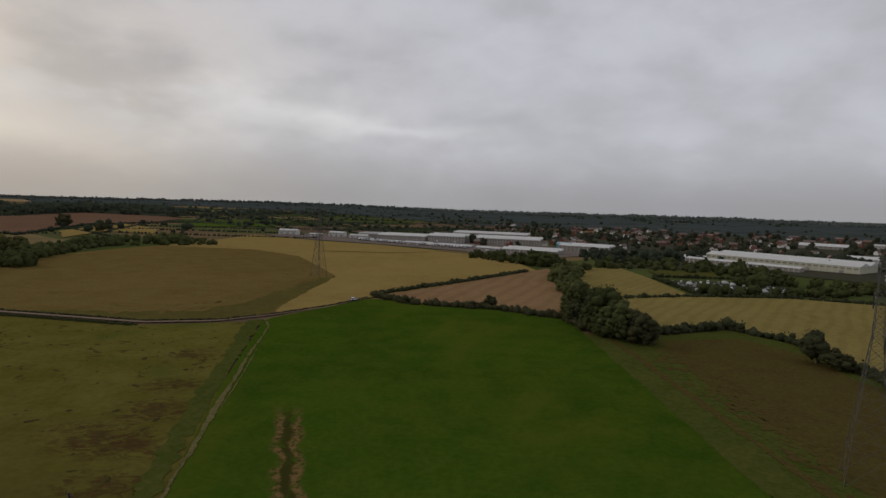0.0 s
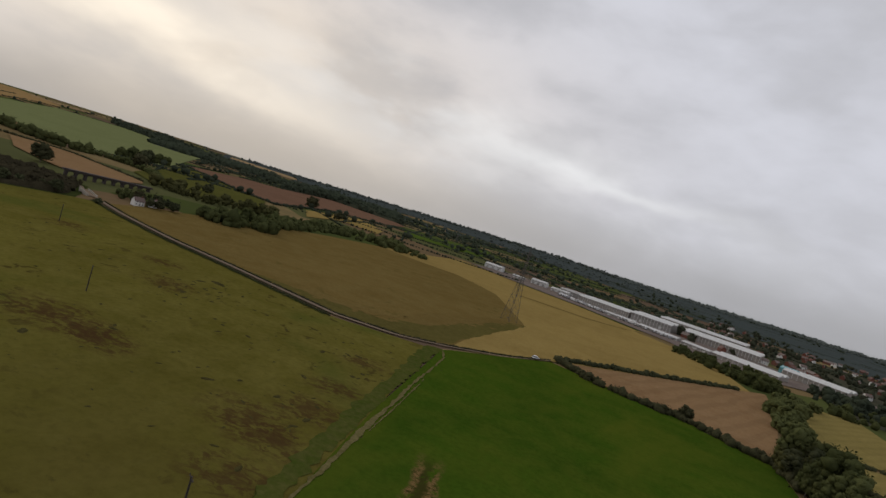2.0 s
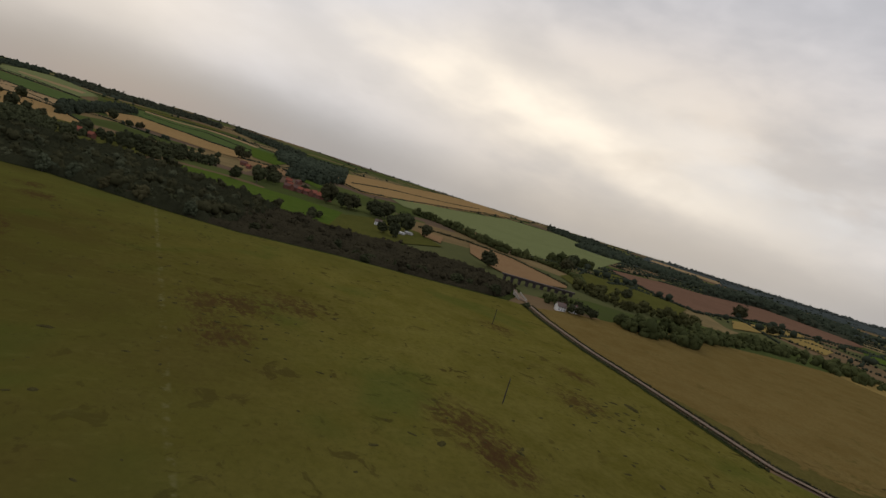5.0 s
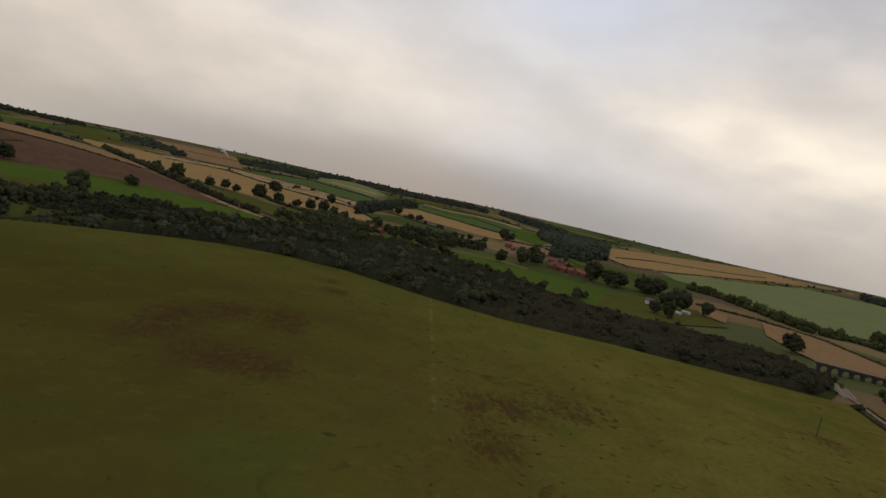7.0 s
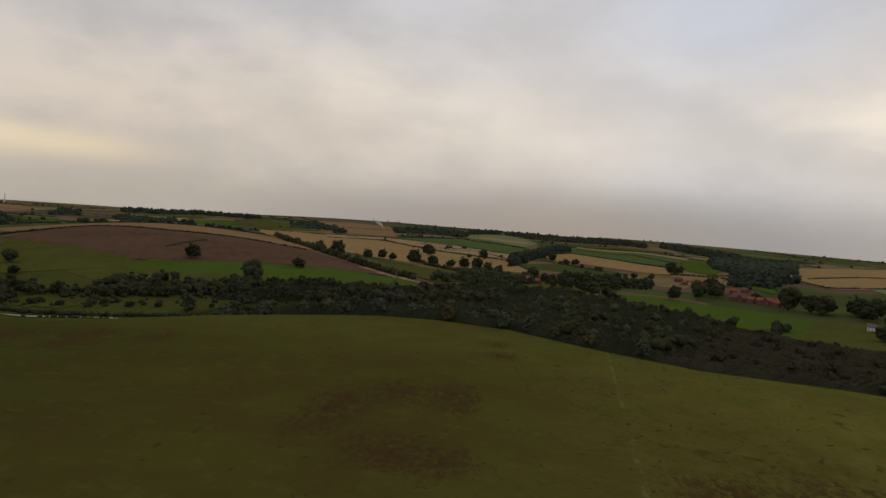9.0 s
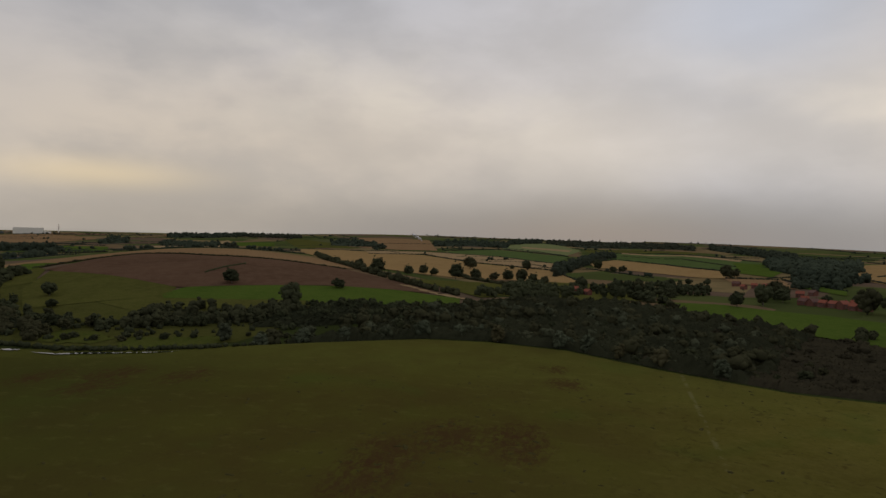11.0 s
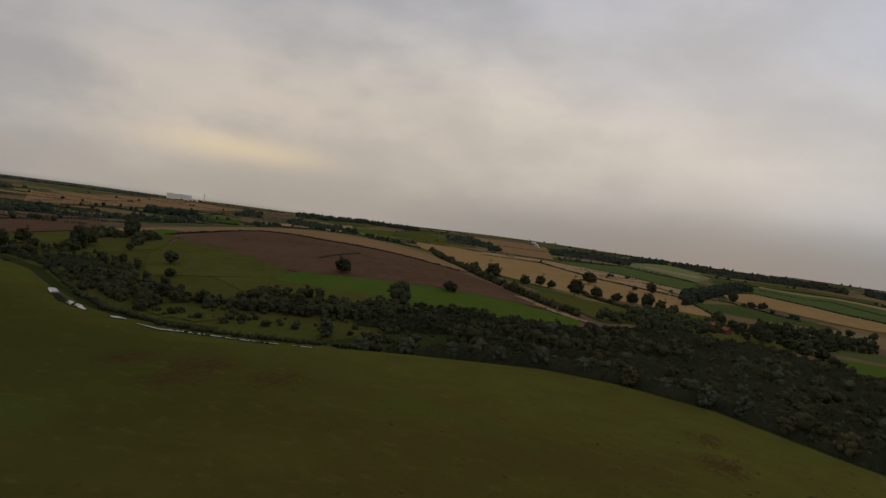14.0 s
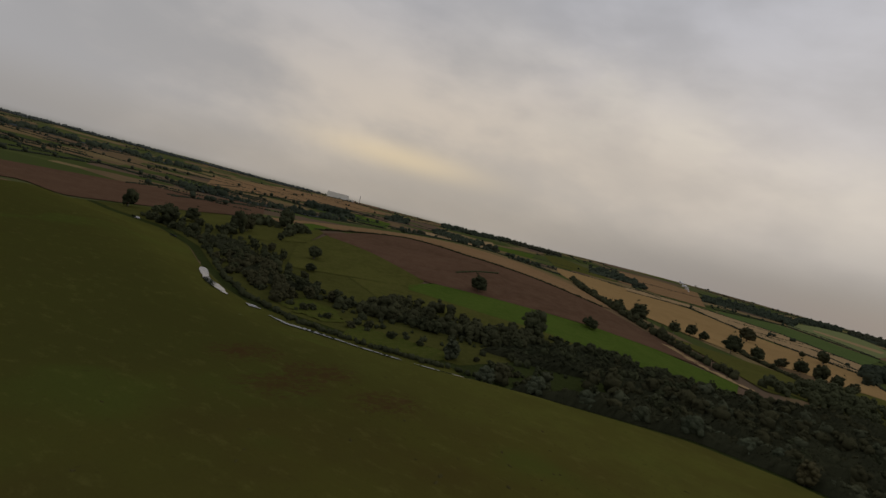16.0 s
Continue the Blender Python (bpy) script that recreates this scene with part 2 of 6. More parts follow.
    line = maths(t, "ABSOLUTE", maths(t, "SUBTRACT", y, maths(t, "ADD", maths(t, "MULTIPLY", x, -0.045), 56.0)))
    worn = maths(t, "MULTIPLY", ramp(t, line, 1.6, 0.3), ramp(t, fbm(t, p, 0.16, 3, 0.6), 0.47, 0.60))
    c = mix(t, maths(t, "MULTIPLY", worn, 0.55), c, (0.13, 0.12, 0.05))
    t.links.new(c, s.inputs[0])
    return m


PASTURE = pasture()


def young_crop():
    """A green crop: broad yellowish mottle and a worn strip of bare earth that shows through."""
    m = soil("young_crop", (0.029, 0.058, 0.005), (0.041, 0.077, 0.006), (0.066, 0.086, 0.009), 0.011, 0.5)
    t = m.node_tree
    s = t.nodes["Principled BSDF"]
    c = s.inputs[0].links[0].from_socket
    p = place_of(t)
    sep = node(t, "ShaderNodeSeparateXYZ")
    t.links.new(p, sep.inputs[0])
    x, y, _ = sep.outputs
    thin = ramp(t, fbm(t, squashed(t, p, 1.0, 0.55, 1.0, 15), 0.013, 5, 0.62, 0.6), 0.46, 0.68)
    c = mix(t, maths(t, "MULTIPLY", thin, 0.6), c, (0.082, 0.090, 0.011))
    wob = maths(t, "MULTIPLY", maths(t, "SUBTRACT", fbm(t, p, 0.06, 4, 0.6), 0.5), 9.0)
    off = maths(t, "ABSOLUTE", maths(t, "ADD", wob, maths(t, "SUBTRACT", x, maths(t, "ADD", maths(t, "MULTIPLY", y, -0.243), -2.0))))
    rag = fbm(t, squashed(t, p, 1.0, 0.5, 1.0, 14), 0.35, 5, 0.7, 0.8)
    reach = maths(t, "MULTIPLY", ramp(t, y, 178.0, 160.0), ramp(t, y, 60.0, 90.0))
    strip = maths(t, "MULTIPLY", maths(t, "MULTIPLY", ramp(t, off, 4.4, 2.6), reach), ramp(t, rag, 0.34, 0.52))
    c = mix(t, maths(t, "MULTIPLY", strip, 0.85), c, mix(t, maths(t, "MULTIPLY", ramp(t, off, 0.7, 1.9), ramp(t, fbm(t, p, 0.5, 4, 0.7), 0.38, 0.56)), (0.036, 0.030, 0.009), (0.17, 0.10, 0.042)))
    t.links.new(c, s.inputs[0])
    return m


LUSH = young_crop()
VERGE = soil("field_margin", (0.045, 0.062, 0.009), (0.062, 0.072, 0.012), (0.095, 0.085, 0.025), 0.05, 0.6)
VERGE_PALE = soil("worn_grass", (0.09, 0.08, 0.025), (0.12, 0.105, 0.036), (0.17, 0.14, 0.06), 0.08, 0.8)
BRIGHT = soil("bright_grass", (0.052, 0.084, 0.012), (0.066, 0.100, 0.015), (0.084, 0.108, 0.020), 0.02, 0.5)
PALE_GREEN = soil("pale_green_crop", (0.135, 0.152, 0.054), (0.152, 0.170, 0.062), (0.170, 0.182, 0.074), 0.01, 0.4)
PALE_STUBBLE = soil("pale_stubble", (0.245, 0.168, 0.076), (0.285, 0.196, 0.090), (0.315, 0.225, 0.110), 0.012, 0.4)
GREEN_FAR = soil("green_pasture", (0.060, 0.088, 0.024), (0.075, 0.104, 0.029), (0.092, 0.118, 0.037), 0.012, 0.4)
MEADOW = soil("damp_meadow", (0.052, 0.054, 0.012), (0.066, 0.068, 0.015), (0.084, 0.079, 0.021), 0.022, 0.5)
DULL = soil("dull_grass", (0.078, 0.066, 0.017), (0.095, 0.080, 0.020), (0.115, 0.096, 0.028), 0.03, 0.5)
ORANGE = soil("orange_stubble", (0.235, 0.150, 0.056), (0.270, 0.175, 0.066), (0.300, 0.200, 0.080), 0.008, 0.3)
OLIVE = soil("rough_meadow", (0.062, 0.064, 0.014), (0.078, 0.080, 0.017), (0.10, 0.092, 0.024), 0.02, 0.5)
WHEAT_DARK = soil("cut_crop_dark", (0.1210, 0.0829, 0.0224), (0.1456, 0.1008, 0.0291), (0.1680, 0.1254, 0.0403), 0.008, 0.5, tuft=(0.075, 0.062, 0.018), tuft_amount=0.55)
WHEAT = soil("ripe_crop", (0.2106, 0.1462, 0.0421), (0.2515, 0.1778, 0.0526), (0.2749, 0.2012, 0.0643), 0.012, 0.5)
STUBBLE = soil("stubble_rows", (0.178, 0.142, 0.040), (0.212, 0.168, 0.049), (0.250, 0.192, 0.064), 0.02, 0.6, rows=(35, 9.0))
TAN = soil("bare_stubble", (0.2012, 0.1207, 0.0517), (0.2300, 0.1437, 0.0633), (0.2587, 0.1667, 0.0805), 0.015, 0.6, rows=(20, 12.0))
EARTH = soil("ploughed_earth", (0.086, 0.050, 0.027), (0.106, 0.062, 0.034), (0.128, 0.080, 0.045), 0.012, 0.6, rows=None)
PINK = soil("red_ploughed_earth", (0.130, 0.074, 0.042), (0.155, 0.089, 0.051), (0.178, 0.106, 0.062), 0.012, 0.6)
TOWN_FLOOR = soil("town_ground", (0.046, 0.047, 0.027), (0.058, 0.056, 0.033), (0.078, 0.072, 0.046), 0.02, 0.3)
# Blue-grey of the far ridge is distance haze mixed into the ground colour.
RIDGE = soil("haze_tinted_ridge", (0.046, 0.057, 0.050), (0.056, 0.067, 0.058), (0.070, 0.078, 0.062), 0.004, 0.03)
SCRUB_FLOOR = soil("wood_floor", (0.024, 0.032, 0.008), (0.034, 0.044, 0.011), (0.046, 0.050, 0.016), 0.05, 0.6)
RUST = soil("rusty_weeds", (0.064, 0.043, 0.013), (0.076, 0.060, 0.015), (0.092, 0.078, 0.021), 0.08, 0.7)
ASPHALT = soil("lane_asphalt", (0.175, 0.132, 0.084), (0.20, 0.152, 0.098), (0.23, 0.18, 0.12), 0.1, 1.2, rough=0.8)
YARD = soil("concrete_yard", (0.125, 0.098, 0.072), (0.165, 0.132, 0.10), (0.22, 0.185, 0.15), 0.03, 0.4)
LEAF = leaves("dark_foliage", (0.036, 0.040, 0.021), (0.056, 0.060, 0.030), (0.064, 0.055, 0.028))
# LEAF darkened: painted stand-in for crevice shade the closed thicket surface lacks.
LEAF_THICKET = leaves("shade_darkened_foliage", (0.024, 0.027, 0.015), (0.040, 0.043, 0.023), (0.046, 0.038, 0.021))
# Olive copse leaf, also lightened over LEAF in place of the northern haze.
LEAF_COPSE = leaves("lightened_copse_foliage", (0.042, 0.049, 0.019), (0.068, 0.074, 0.028), (0.074, 0.062, 0.025))
# Skyline leaves greyed and blued: air haze painted into the leaf colour.
LEAF_HAZY = leaves("haze_tinted_foliage", (0.062, 0.073, 0.066), (0.074, 0.085, 0.076), (0.074, 0.080, 0.068))
LEAF_WILLOW = leaves("grey_willow_foliage", (0.050, 0.057, 0.034), (0.075, 0.084, 0.050))
LEAF_DULL = leaves("reddish_scrub_foliage", (0.036, 0.031, 0.019), (0.052, 0.045, 0.026), (0.058, 0.042, 0.024))
# Slightly cooler than LEAF: some haze of distance is in this colour.
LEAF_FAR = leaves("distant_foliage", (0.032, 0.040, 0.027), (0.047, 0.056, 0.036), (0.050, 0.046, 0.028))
BARK = plain("bark", (0.09, 0.07, 0.05), 0.9, 0, 0.5, 3.0)
TIMBER = plain("weathered_timber", (0.036, 0.028, 0.022), 0.85, 0, 0.4, 2.0, bleach=0.0)
STEEL = plain("galvanised_steel", (0.10, 0.092, 0.082), 0.7, 0.2, 0.3, 0.7, 0.2, 0.0)


def patchwork():
    """Distant farmland: a crazy quilt of small fields."""
    m, t, s = material("distant_farmland", 0.95)
    p = place_of(t)
    warp = node(t, "ShaderNodeVectorMath", operation="MULTIPLY_ADD")
    n = node(t, "ShaderNodeTexNoise", _2=0.0016, _3=2.0)
    t.links.new(p, n.inputs[0])
    t.links.new(n.outputs["Color"], warp.inputs[0])
    warp.inputs[1].default_value = (260, 260, 0)
    t.links.new(p, warp.inputs[2])
    v = node(t, "ShaderNodeTexVoronoi", distance="CHEBYCHEV", _2=0.0042, _8=0.9)
    t.links.new(squashed(t, warp.outputs[0], 1.0, 1.0, 0, 25), v.inputs[0])
    sep = node(t, "ShaderNodeSeparateColor")
    t.links.new(v.outputs["Color"], sep.inputs[0])
    r = node(t, "ShaderNodeValToRGB")
    r.color_ramp.interpolation = "CONSTANT"
    cols = [(0.055, 0.068, 0.020), (0.072, 0.084, 0.026), (0.165, 0.115, 0.055), (0.085, 0.088, 0.035), (0.15, 0.10, 0.055),
            (0.062, 0.078, 0.022), (0.185, 0.135, 0.065), (0.12, 0.08, 0.055)]
    e = r.color_ramp.elements
    e[0].color, e[1].color = (*cols[0], 1), (*cols[1], 1)
    e[1].position = 0.13
    for i, c in enumerate(cols[2:], 2):
        k = e.new(i * 0.125)
        k.color = (*c, 1)
    t.links.new(sep.outputs[0], r.inputs[0])
    fine = ramp(t, fbm(t, p, 0.02, 5, 0.65), 0.3, 0.7)
    c = mix(t, maths(t, "MULTIPLY", fine, 0.35), r.outputs[0], (0.05, 0.055, 0.025))
    t.links.new(c, s.inputs[0])
    return m


QUILT = patchwork()


# ---- the lie of the land ----
def smooth(a, b, x):
    q = np.clip((np.asarray(x, float) - a) / (b - a), 0, 1)
    return q * q * (3 - 2 * q)


BROW = [(-400, -680), (-415, -575), (-385, -425), (-358, -320), (-385, -250), (-445, -195), (-484, -145), (-526, -88), (-535, -45),
        (-528, 10), (-488, 70), (-455, 130), (-446, 205), (-425, 270), (-400, 340)]


def land(x, y):
    """Height of the ground: a low plateau, a brow down to the river flats in the west, a hill beyond, distant rises."""
    x, y = np.asarray(x, float), np.asarray(y, float)
    brow = np.array(BROW, float)
    d = np.interp(y, brow[:, 1], brow[:, 0]) - x
    z = (-4.0 * smooth(-220, 0, d) - 10.0 * smooth(0, 55, d)) * smooth(480, 250, y)
    u = (x + 900) * 0.85 + (y + 545) * 0.53
    v = (x + 900) * 0.53 - (y + 545) * 0.85
    u = np.where(u < 0, u * 0.30, u)
    z = z + 50.0 * np.exp(-(u**2 + v**2) / (2 * 235.0**2))
    z = z - 9.0 * smooth(600, 1000, y) * smooth(-600, -200, x)
    r = np.hypot(x + 100, y)
    west = np.degrees(np.arctan2(-(x + 100), y))
    z = z + (16.0 + 48.0 * np.exp(-(((west - 92) / 27) ** 2))) * smooth(2000, 4700, r)
    z = z + 22.0 * np.exp(-(((west - 114) / 13) ** 2)) * smooth(2600, 4700, r)
    z = z + 5.0 * np.sin(x / 510.0 + 1.0) * np.cos(y / 430.0) * smooth(900, 1700, r)
    return z


def level(x, y):
    return float(land(x, y))


def mesh(name, verts, faces, *mats, smooth_shade=False):
    me = bpy.data.meshes.new(name)
    me.from_pydata([tuple(v) for v in verts], [], faces)
    for m in mats:
        me.materials.append(m)
    if smooth_shade:
        me.shade_smooth()
    me.update()
    return me


def resample(line, n):
    line = np.array(line, float)
    d = np.r_[0, np.cumsum(np.hypot(*np.diff(line, axis=0).T))]
    s = np.linspace(0, d[-1], n)
    return np.c_[np.interp(s, d, line[:, 0]), np.interp(s, d, line[:, 1])]


def length(line):
    return float(np.hypot(*np.diff(np.array(line, float), axis=0).T).sum())


def loft(a, b, lift, cell=12.0, rag=0.0):
    """A sheet of ground between two lines in plan, laid on the land."""
    n = max(2, int(max(length(a), length(b)) / cell) + 1)
    p, q = resample(a, n), resample(b, n)
    m = max(2, int(np.hypot(*(p - q).T).max() / cell) + 1)
    s = np.linspace(0, 1, m)[None, :, None]
    g = p[:, None] * (1 - s) + q[:, None] * s
    if rag:
        rng = np.random.RandomState(len(a) * 7 + n)
        for edge in (0, -1):
            g[:, edge] += np.cumsum(rng.uniform(-rag, rag, (n, 2)), 0) * 0.3 + rng.uniform(-rag, rag, (n, 2))
    z = land(g[..., 0], g[..., 1]) + lift
    v = np.concatenate([g, z[..., None]], -1).reshape(-1, 3)
    f = [(i * m + j, i * m + j + 1, (i + 1) * m + j + 1, (i + 1) * m + j) for i in range(n - 1) for j in range(m - 1)]
    nx = np.cross(v[f[0][1]] - v[f[0][0]], v[f[0][2]] - v[f[0][0]])[2]
    return v, f if nx > 0 else [t[::-1] for t in f]


def field(name, label, a, b, mat, lift=0.3, cell=12.0, category="field", rag=0.0):
    v, f = loft(a, b, lift, cell, rag)
    return tagged(new(name, mesh(name, v, f, mat, smooth_shade=True)), label, category, kind="structure")


def blotches(name, label, line, count, size, spread, mat, seed, lift=0.6, category="earth", along=1.6):
    """Ragged patches of ground cover strewn along a line, each an uneven flat tuft."""
    rng = np.random.RandomState(seed)
    p = resample(line, 400)
    way = np.gradient(p, axis=0)
    vs, fs = [], []
    for k in range(count):
        i = rng.randint(0, 400)
        a = math.atan2(way[i, 1], way[i, 0]) + rng.normal(0, 0.35)
        c = p[i] + rng.normal(0, spread, 2)
        r = size * rng.uniform(0.35, 1.3)
        n = len(vs)
        for j in range(9):
            b = j * 2 * math.pi / 9
            q = r * rng.uniform(0.6, 1.25)
            dx, dy = math.cos(b) * q * along, math.sin(b) * q
            x, y = c[0] + dx * math.cos(a) - dy * math.sin(a), c[1] + dx * math.sin(a) + dy * math.cos(a)
            vs.append((x, y, level(x, y) + lift + 0.001 * (k % 40)))
        fs.append(tuple(range(n, n + 9)))
    return tagged(new(name, mesh(name, vs, fs, mat)), label, category, kind="stuff")


# the one sheet of ground, fine near the middle and coarse far off
def sheet():
    s = np.linspace(-1, 1, 201)
    c = np.sign(s) * (abs(s) * 900 + abs(s) ** 4 * 3900)
    X, Y = np.meshgrid(c - 150, c, indexing="ij")
    Z = land(X, Y) - 0.5
    n = len(c)
    f = [(i * n + j, (i + 1) * n + j, (i + 1) * n + j + 1, i * n + j + 1) for i in range(n - 1) for j in range(n - 1)]
    return mesh("ground", np.stack([X, Y, Z], -1).reshape(-1, 3), f, QUILT, smooth_shade=True)


tagged(new("ground", sheet()), "patchwork of distant green and straw-coloured farmland", "ground", kind="structure")

# outlines that several pieces share
RIVER = [(-470, -760), (-468, -696), (-481, -601), (-470, -520), (-442, -444), (-428, -386), (-427, -348), (-435, -325), (-450, -294), (-478, -250),
         (-492, -228), (-550, -180), (-600, -110), (-625, -40), (-610, 30), (-570, 90), (-520, 150), (-500, 215), (-475, 285), (-448, 350), (-430, 392)]
EDGE = RIVER[:11] + [(-478, -196), (-490, -150), (-528, -92), (-538, -45), (-530, 10), (-491, 68), (-458, 130), (-448, 205), (-427, 272), (-403, 335)]
LANE = [(-470, 393), (-430, 370), (-395, 352), (-350, 335), (-280, 313), (-205, 297), (-145, 286), (-112, 294), (-90, 313), (-66, 342), (-47, 378)]
MARGIN = [(-90, 302), (-71, 190), (-57, 124), (-45, 60), (-20, -60)]


def shifted(line, dx, dy=0.0):
    return [(x + dx, y + dy) for x, y in line]


field("pasture", "rough olive-green grazed pasture with dark weed patches", shifted(EDGE, 4),
      [(60, -680), (40, -300), (-20, -60), (-45, 60), (-57, 124), (-71, 190), (-92, 296), (-145, 279), (-205, 290), (-280, 306), (-350, 327), (-393, 343)],
      PASTURE, 0.0, 8.0)
field("crop_field", "lush dark green young crop field", [(-46, 376), (-70, 334)] + MARGIN, [(30, 352), (69, 326), (71, 285), (72, 230), (73, 165), (75, 60), (80, -60)], LUSH, 0.08, 8.0)
field("margin_strip", "pale green grass margin along the crop", [(-97, 298), (-78, 190), (-66, 124), (-56, 60), (-30, -60)], MARGIN, VERGE, 0.12, 3.0, "grass", 1.1)
rut = [(-88, 297), (-83, 284), (-77, 240), (-71, 205), (-66, 172), (-60, 138), (-52, 92)]
field("wheel_track", "pale worn wheel track beside the crop", rut, shifted(rut, 0.9), VERGE_PALE, 0.22, 2.2, "track", 0.40)
field("wheel_track", "faint worn wheel rut beside the crop", shifted(rut[2:5], 2.2), shifted(rut[2:5], 2.6), VERGE_PALE, 0.22, 2.2, "track", 0.25)
blotches("weed_margin", "ragged green grass along the ditch", [(84, 282), (86, 240), (88, 200), (91, 150), (95, 100)], 260, 1.3, 3.0, VERGE, 7, 0.15, "grass")
blotches("weed_margin", "ragged rusty weeds round the rough field", [(102, 265), (98, 230), (98, 180), (100, 120)], 200, 1.6, 4.0, RUST, 8, 0.19, "grass")
blotches("weed_margin", "ragged brown weeds at the edge of the harvested field", [(-190, 312), (-150, 318), (-128, 340), (-116, 400), (-97, 470)], 260, 2.0, 5.0, WHEAT_DARK, 9, 0.20, "grass")
field("ditch_strip", "rusty weedy strip along the shallow ditch", [(78, 292), (81, 240), (83, 190), (85, 140), (88, 60)], [(81, 292), (84.5, 240), (87, 190), (89, 140), (92, 60)], RUST, 0.2, 3.0, "ditch", 0.6)
field("lane", "narrow grey asphalt country lane", shifted(LANE, 0.4, 1.5), shifted(LANE, -0.4, -1.5), ASPHALT, 0.26, 5.0, "road")
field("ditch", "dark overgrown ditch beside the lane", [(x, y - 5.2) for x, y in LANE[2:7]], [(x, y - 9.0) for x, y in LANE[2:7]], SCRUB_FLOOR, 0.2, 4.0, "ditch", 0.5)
field("harvested_field", "brown harvested field beyond the lane", [(-392, 392), (-382, 425), (-382, 530), (-352, 745), (-208, 800), (-157, 647), (-87, 486)],
      [(-388, 353), (-350, 337), (-280, 316), (-205, 300), (-145, 289), (-113, 297), (-91, 316)], WHEAT_DARK, 0.12, 14.0)
field("ripe_field", "golden ripe crop field beside the pylon", [(-157, 647), (-87, 486), (-92, 347), (-90, 316)], [(-17, 838), (32, 775), (78, 655), (92, 566), (-44, 382)], WHEAT, 0.15, 14.0)
field("ripe_field_2", "golden crop strip on the rise below the factory", [(-352, 745), (-300, 735), (-230, 730), (-157, 645)], [(-345, 1090), (-190, 1010), (-100, 965), (0, 850)], WHEAT, 0.18, 14.0)
field("weedy_corner", "green weedy corner of the harvested field", [(-215, 303), (-145, 290), (-113, 298), (-93, 318), (-92, 345), (-86, 484)], [(-212, 306), (-150, 312), (-128, 326), (-116, 345), (-110, 395), (-97, 470)], DULL, 0.17, 6.0, "grass", 0.9)
field("cut_strip", "brown cut strip across the golden field", [(-150, 735), (-123, 738), (-69, 738), (-22, 790)], [(-150, 752), (-120, 756), (-66, 756), (-15, 808)], WHEAT_DARK, 0.32, 10.0, "field", 0.8)
field("stubble_field", "bare tan stubble field between hedges", [(-40, 388), (20, 470), (80, 556), (105, 592)], [(-20, 366), (30, 354), (70, 335), (100, 500)], TAN, 0.4, 12.0)
field("weedy_field", "reddish brown rough grass field", [(104, 280), (128, 286), (147, 291), (160, 264), (158, 205), (170, 60)],
      [(100, 262), (99, 240), (98, 200), (99, 160), (100, 100), (104, 20)], RUST, 0.14, 6.0, "field", 1.0)
field("headland", "green grass headland round the weedy field", [(95, 288), (113, 293), (151, 311), (169, 280), (165, 206), (180, 60)],
      [(70, 290), (72, 230), (73, 165), (75, 60), (77, 20)], VERGE, 0.11, 5.0, "grass", 0.5)
field("mown_field", "pale stubble field with swath lines", [(92, 290), (113, 298), (151, 316), (172, 284), (172, 200), (260, 120)],
      [(110, 400), (123, 408), (178, 427), (255, 433), (340, 400), (460, 320)], STUBBLE, 0.4, 12.0)
field("mown_field_2", "pale stubble field with swath lines", [(105, 415), (118, 520), (127, 600)], [(182, 435), (186, 540), (184, 625)], STUBBLE, 0.4, 12.0)
field("paddock", "small green paddock by the yard", [(204, 555), (207, 602)], [(258, 557), (278, 608)], OLIVE, 0.4, 12.0)
field("town_floor", "dull brown ground of the distant town", [(190, 640), (330, 620), (460, 480), (700, 420)], [(250, 1700), (700, 1850), (1300, 1500), (1600, 1100)], TOWN_FLOOR, 0.1, 50.0, "ground")
field("parking_yard", "dark yard crowded with parked vehicles", [(190, 450), (200, 520)], [(285, 450), (290, 530)], TOWN_FLOOR, 0.4, 12.0, "yard")
field("factory_yard", "pale concrete yard round the factory sheds", [(-330, 1100), (-100, 980), (30, 860), (90, 700)], [(-260, 1250), (-20, 1180), (180, 1060), (330, 980)], YARD, 0.3, 30.0, "yard")
OUTER = [(-640, -760), (-640, -680), (-620, -560), (-570, -420), (-545, -330), (-600, -245), (-665, -215), (-735, -120), (-900, -40), (-960, 60),
         (-870, 140), (-760, 215), (-690, 265), (-640, 330), (-560, 390), (-470, 400)]
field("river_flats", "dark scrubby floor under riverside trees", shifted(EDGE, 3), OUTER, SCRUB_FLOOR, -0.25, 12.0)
field("river_meadow", "dull olive meadow along the river flats", shifted(EDGE[:11], -6), OUTER[:7], MEADOW, -0.05, 10.0, "meadow")
field("water_meadow", "green riverside meadow between bushes", [(-447, -285), (-462, -258), (-482, -236)], [(-474, -306), (-492, -280), (-516, -240)], VERGE, 0.35, 3.0, "meadow", 2.2)
field("water_meadow_2", "dull green riverside meadow between bushes", [(-444, -352), (-446, -330), (-452, -312)], [(-480, -366), (-482, -335), (-472, -309)], VERGE, 0.35, 3.0, "meadow", 2.2)

# the far bank and the hill
FOOT = [(-622, -385), (-645, -312), (-672, -277), (-700, -180), (-745, -116)]
field("lower_slope", "rough dark meadow at the foot of the hill", OUTER[3:8], FOOT, OLIVE, 0.2, 10.0)
field("ploughed_hill", "brown ploughed field on the hillside", [(-690, -610), (-780, -625), (-850, -615), (-850, -505), (-900, -420), (-930, -328), (-895, -240), (-850, -160)],
      [(-680, -585), (-675, -505), (-655, -400), (-730, -320), (-780, -270), (-815, -215), (-835, -165)], EARTH, 0.4, 14.0)
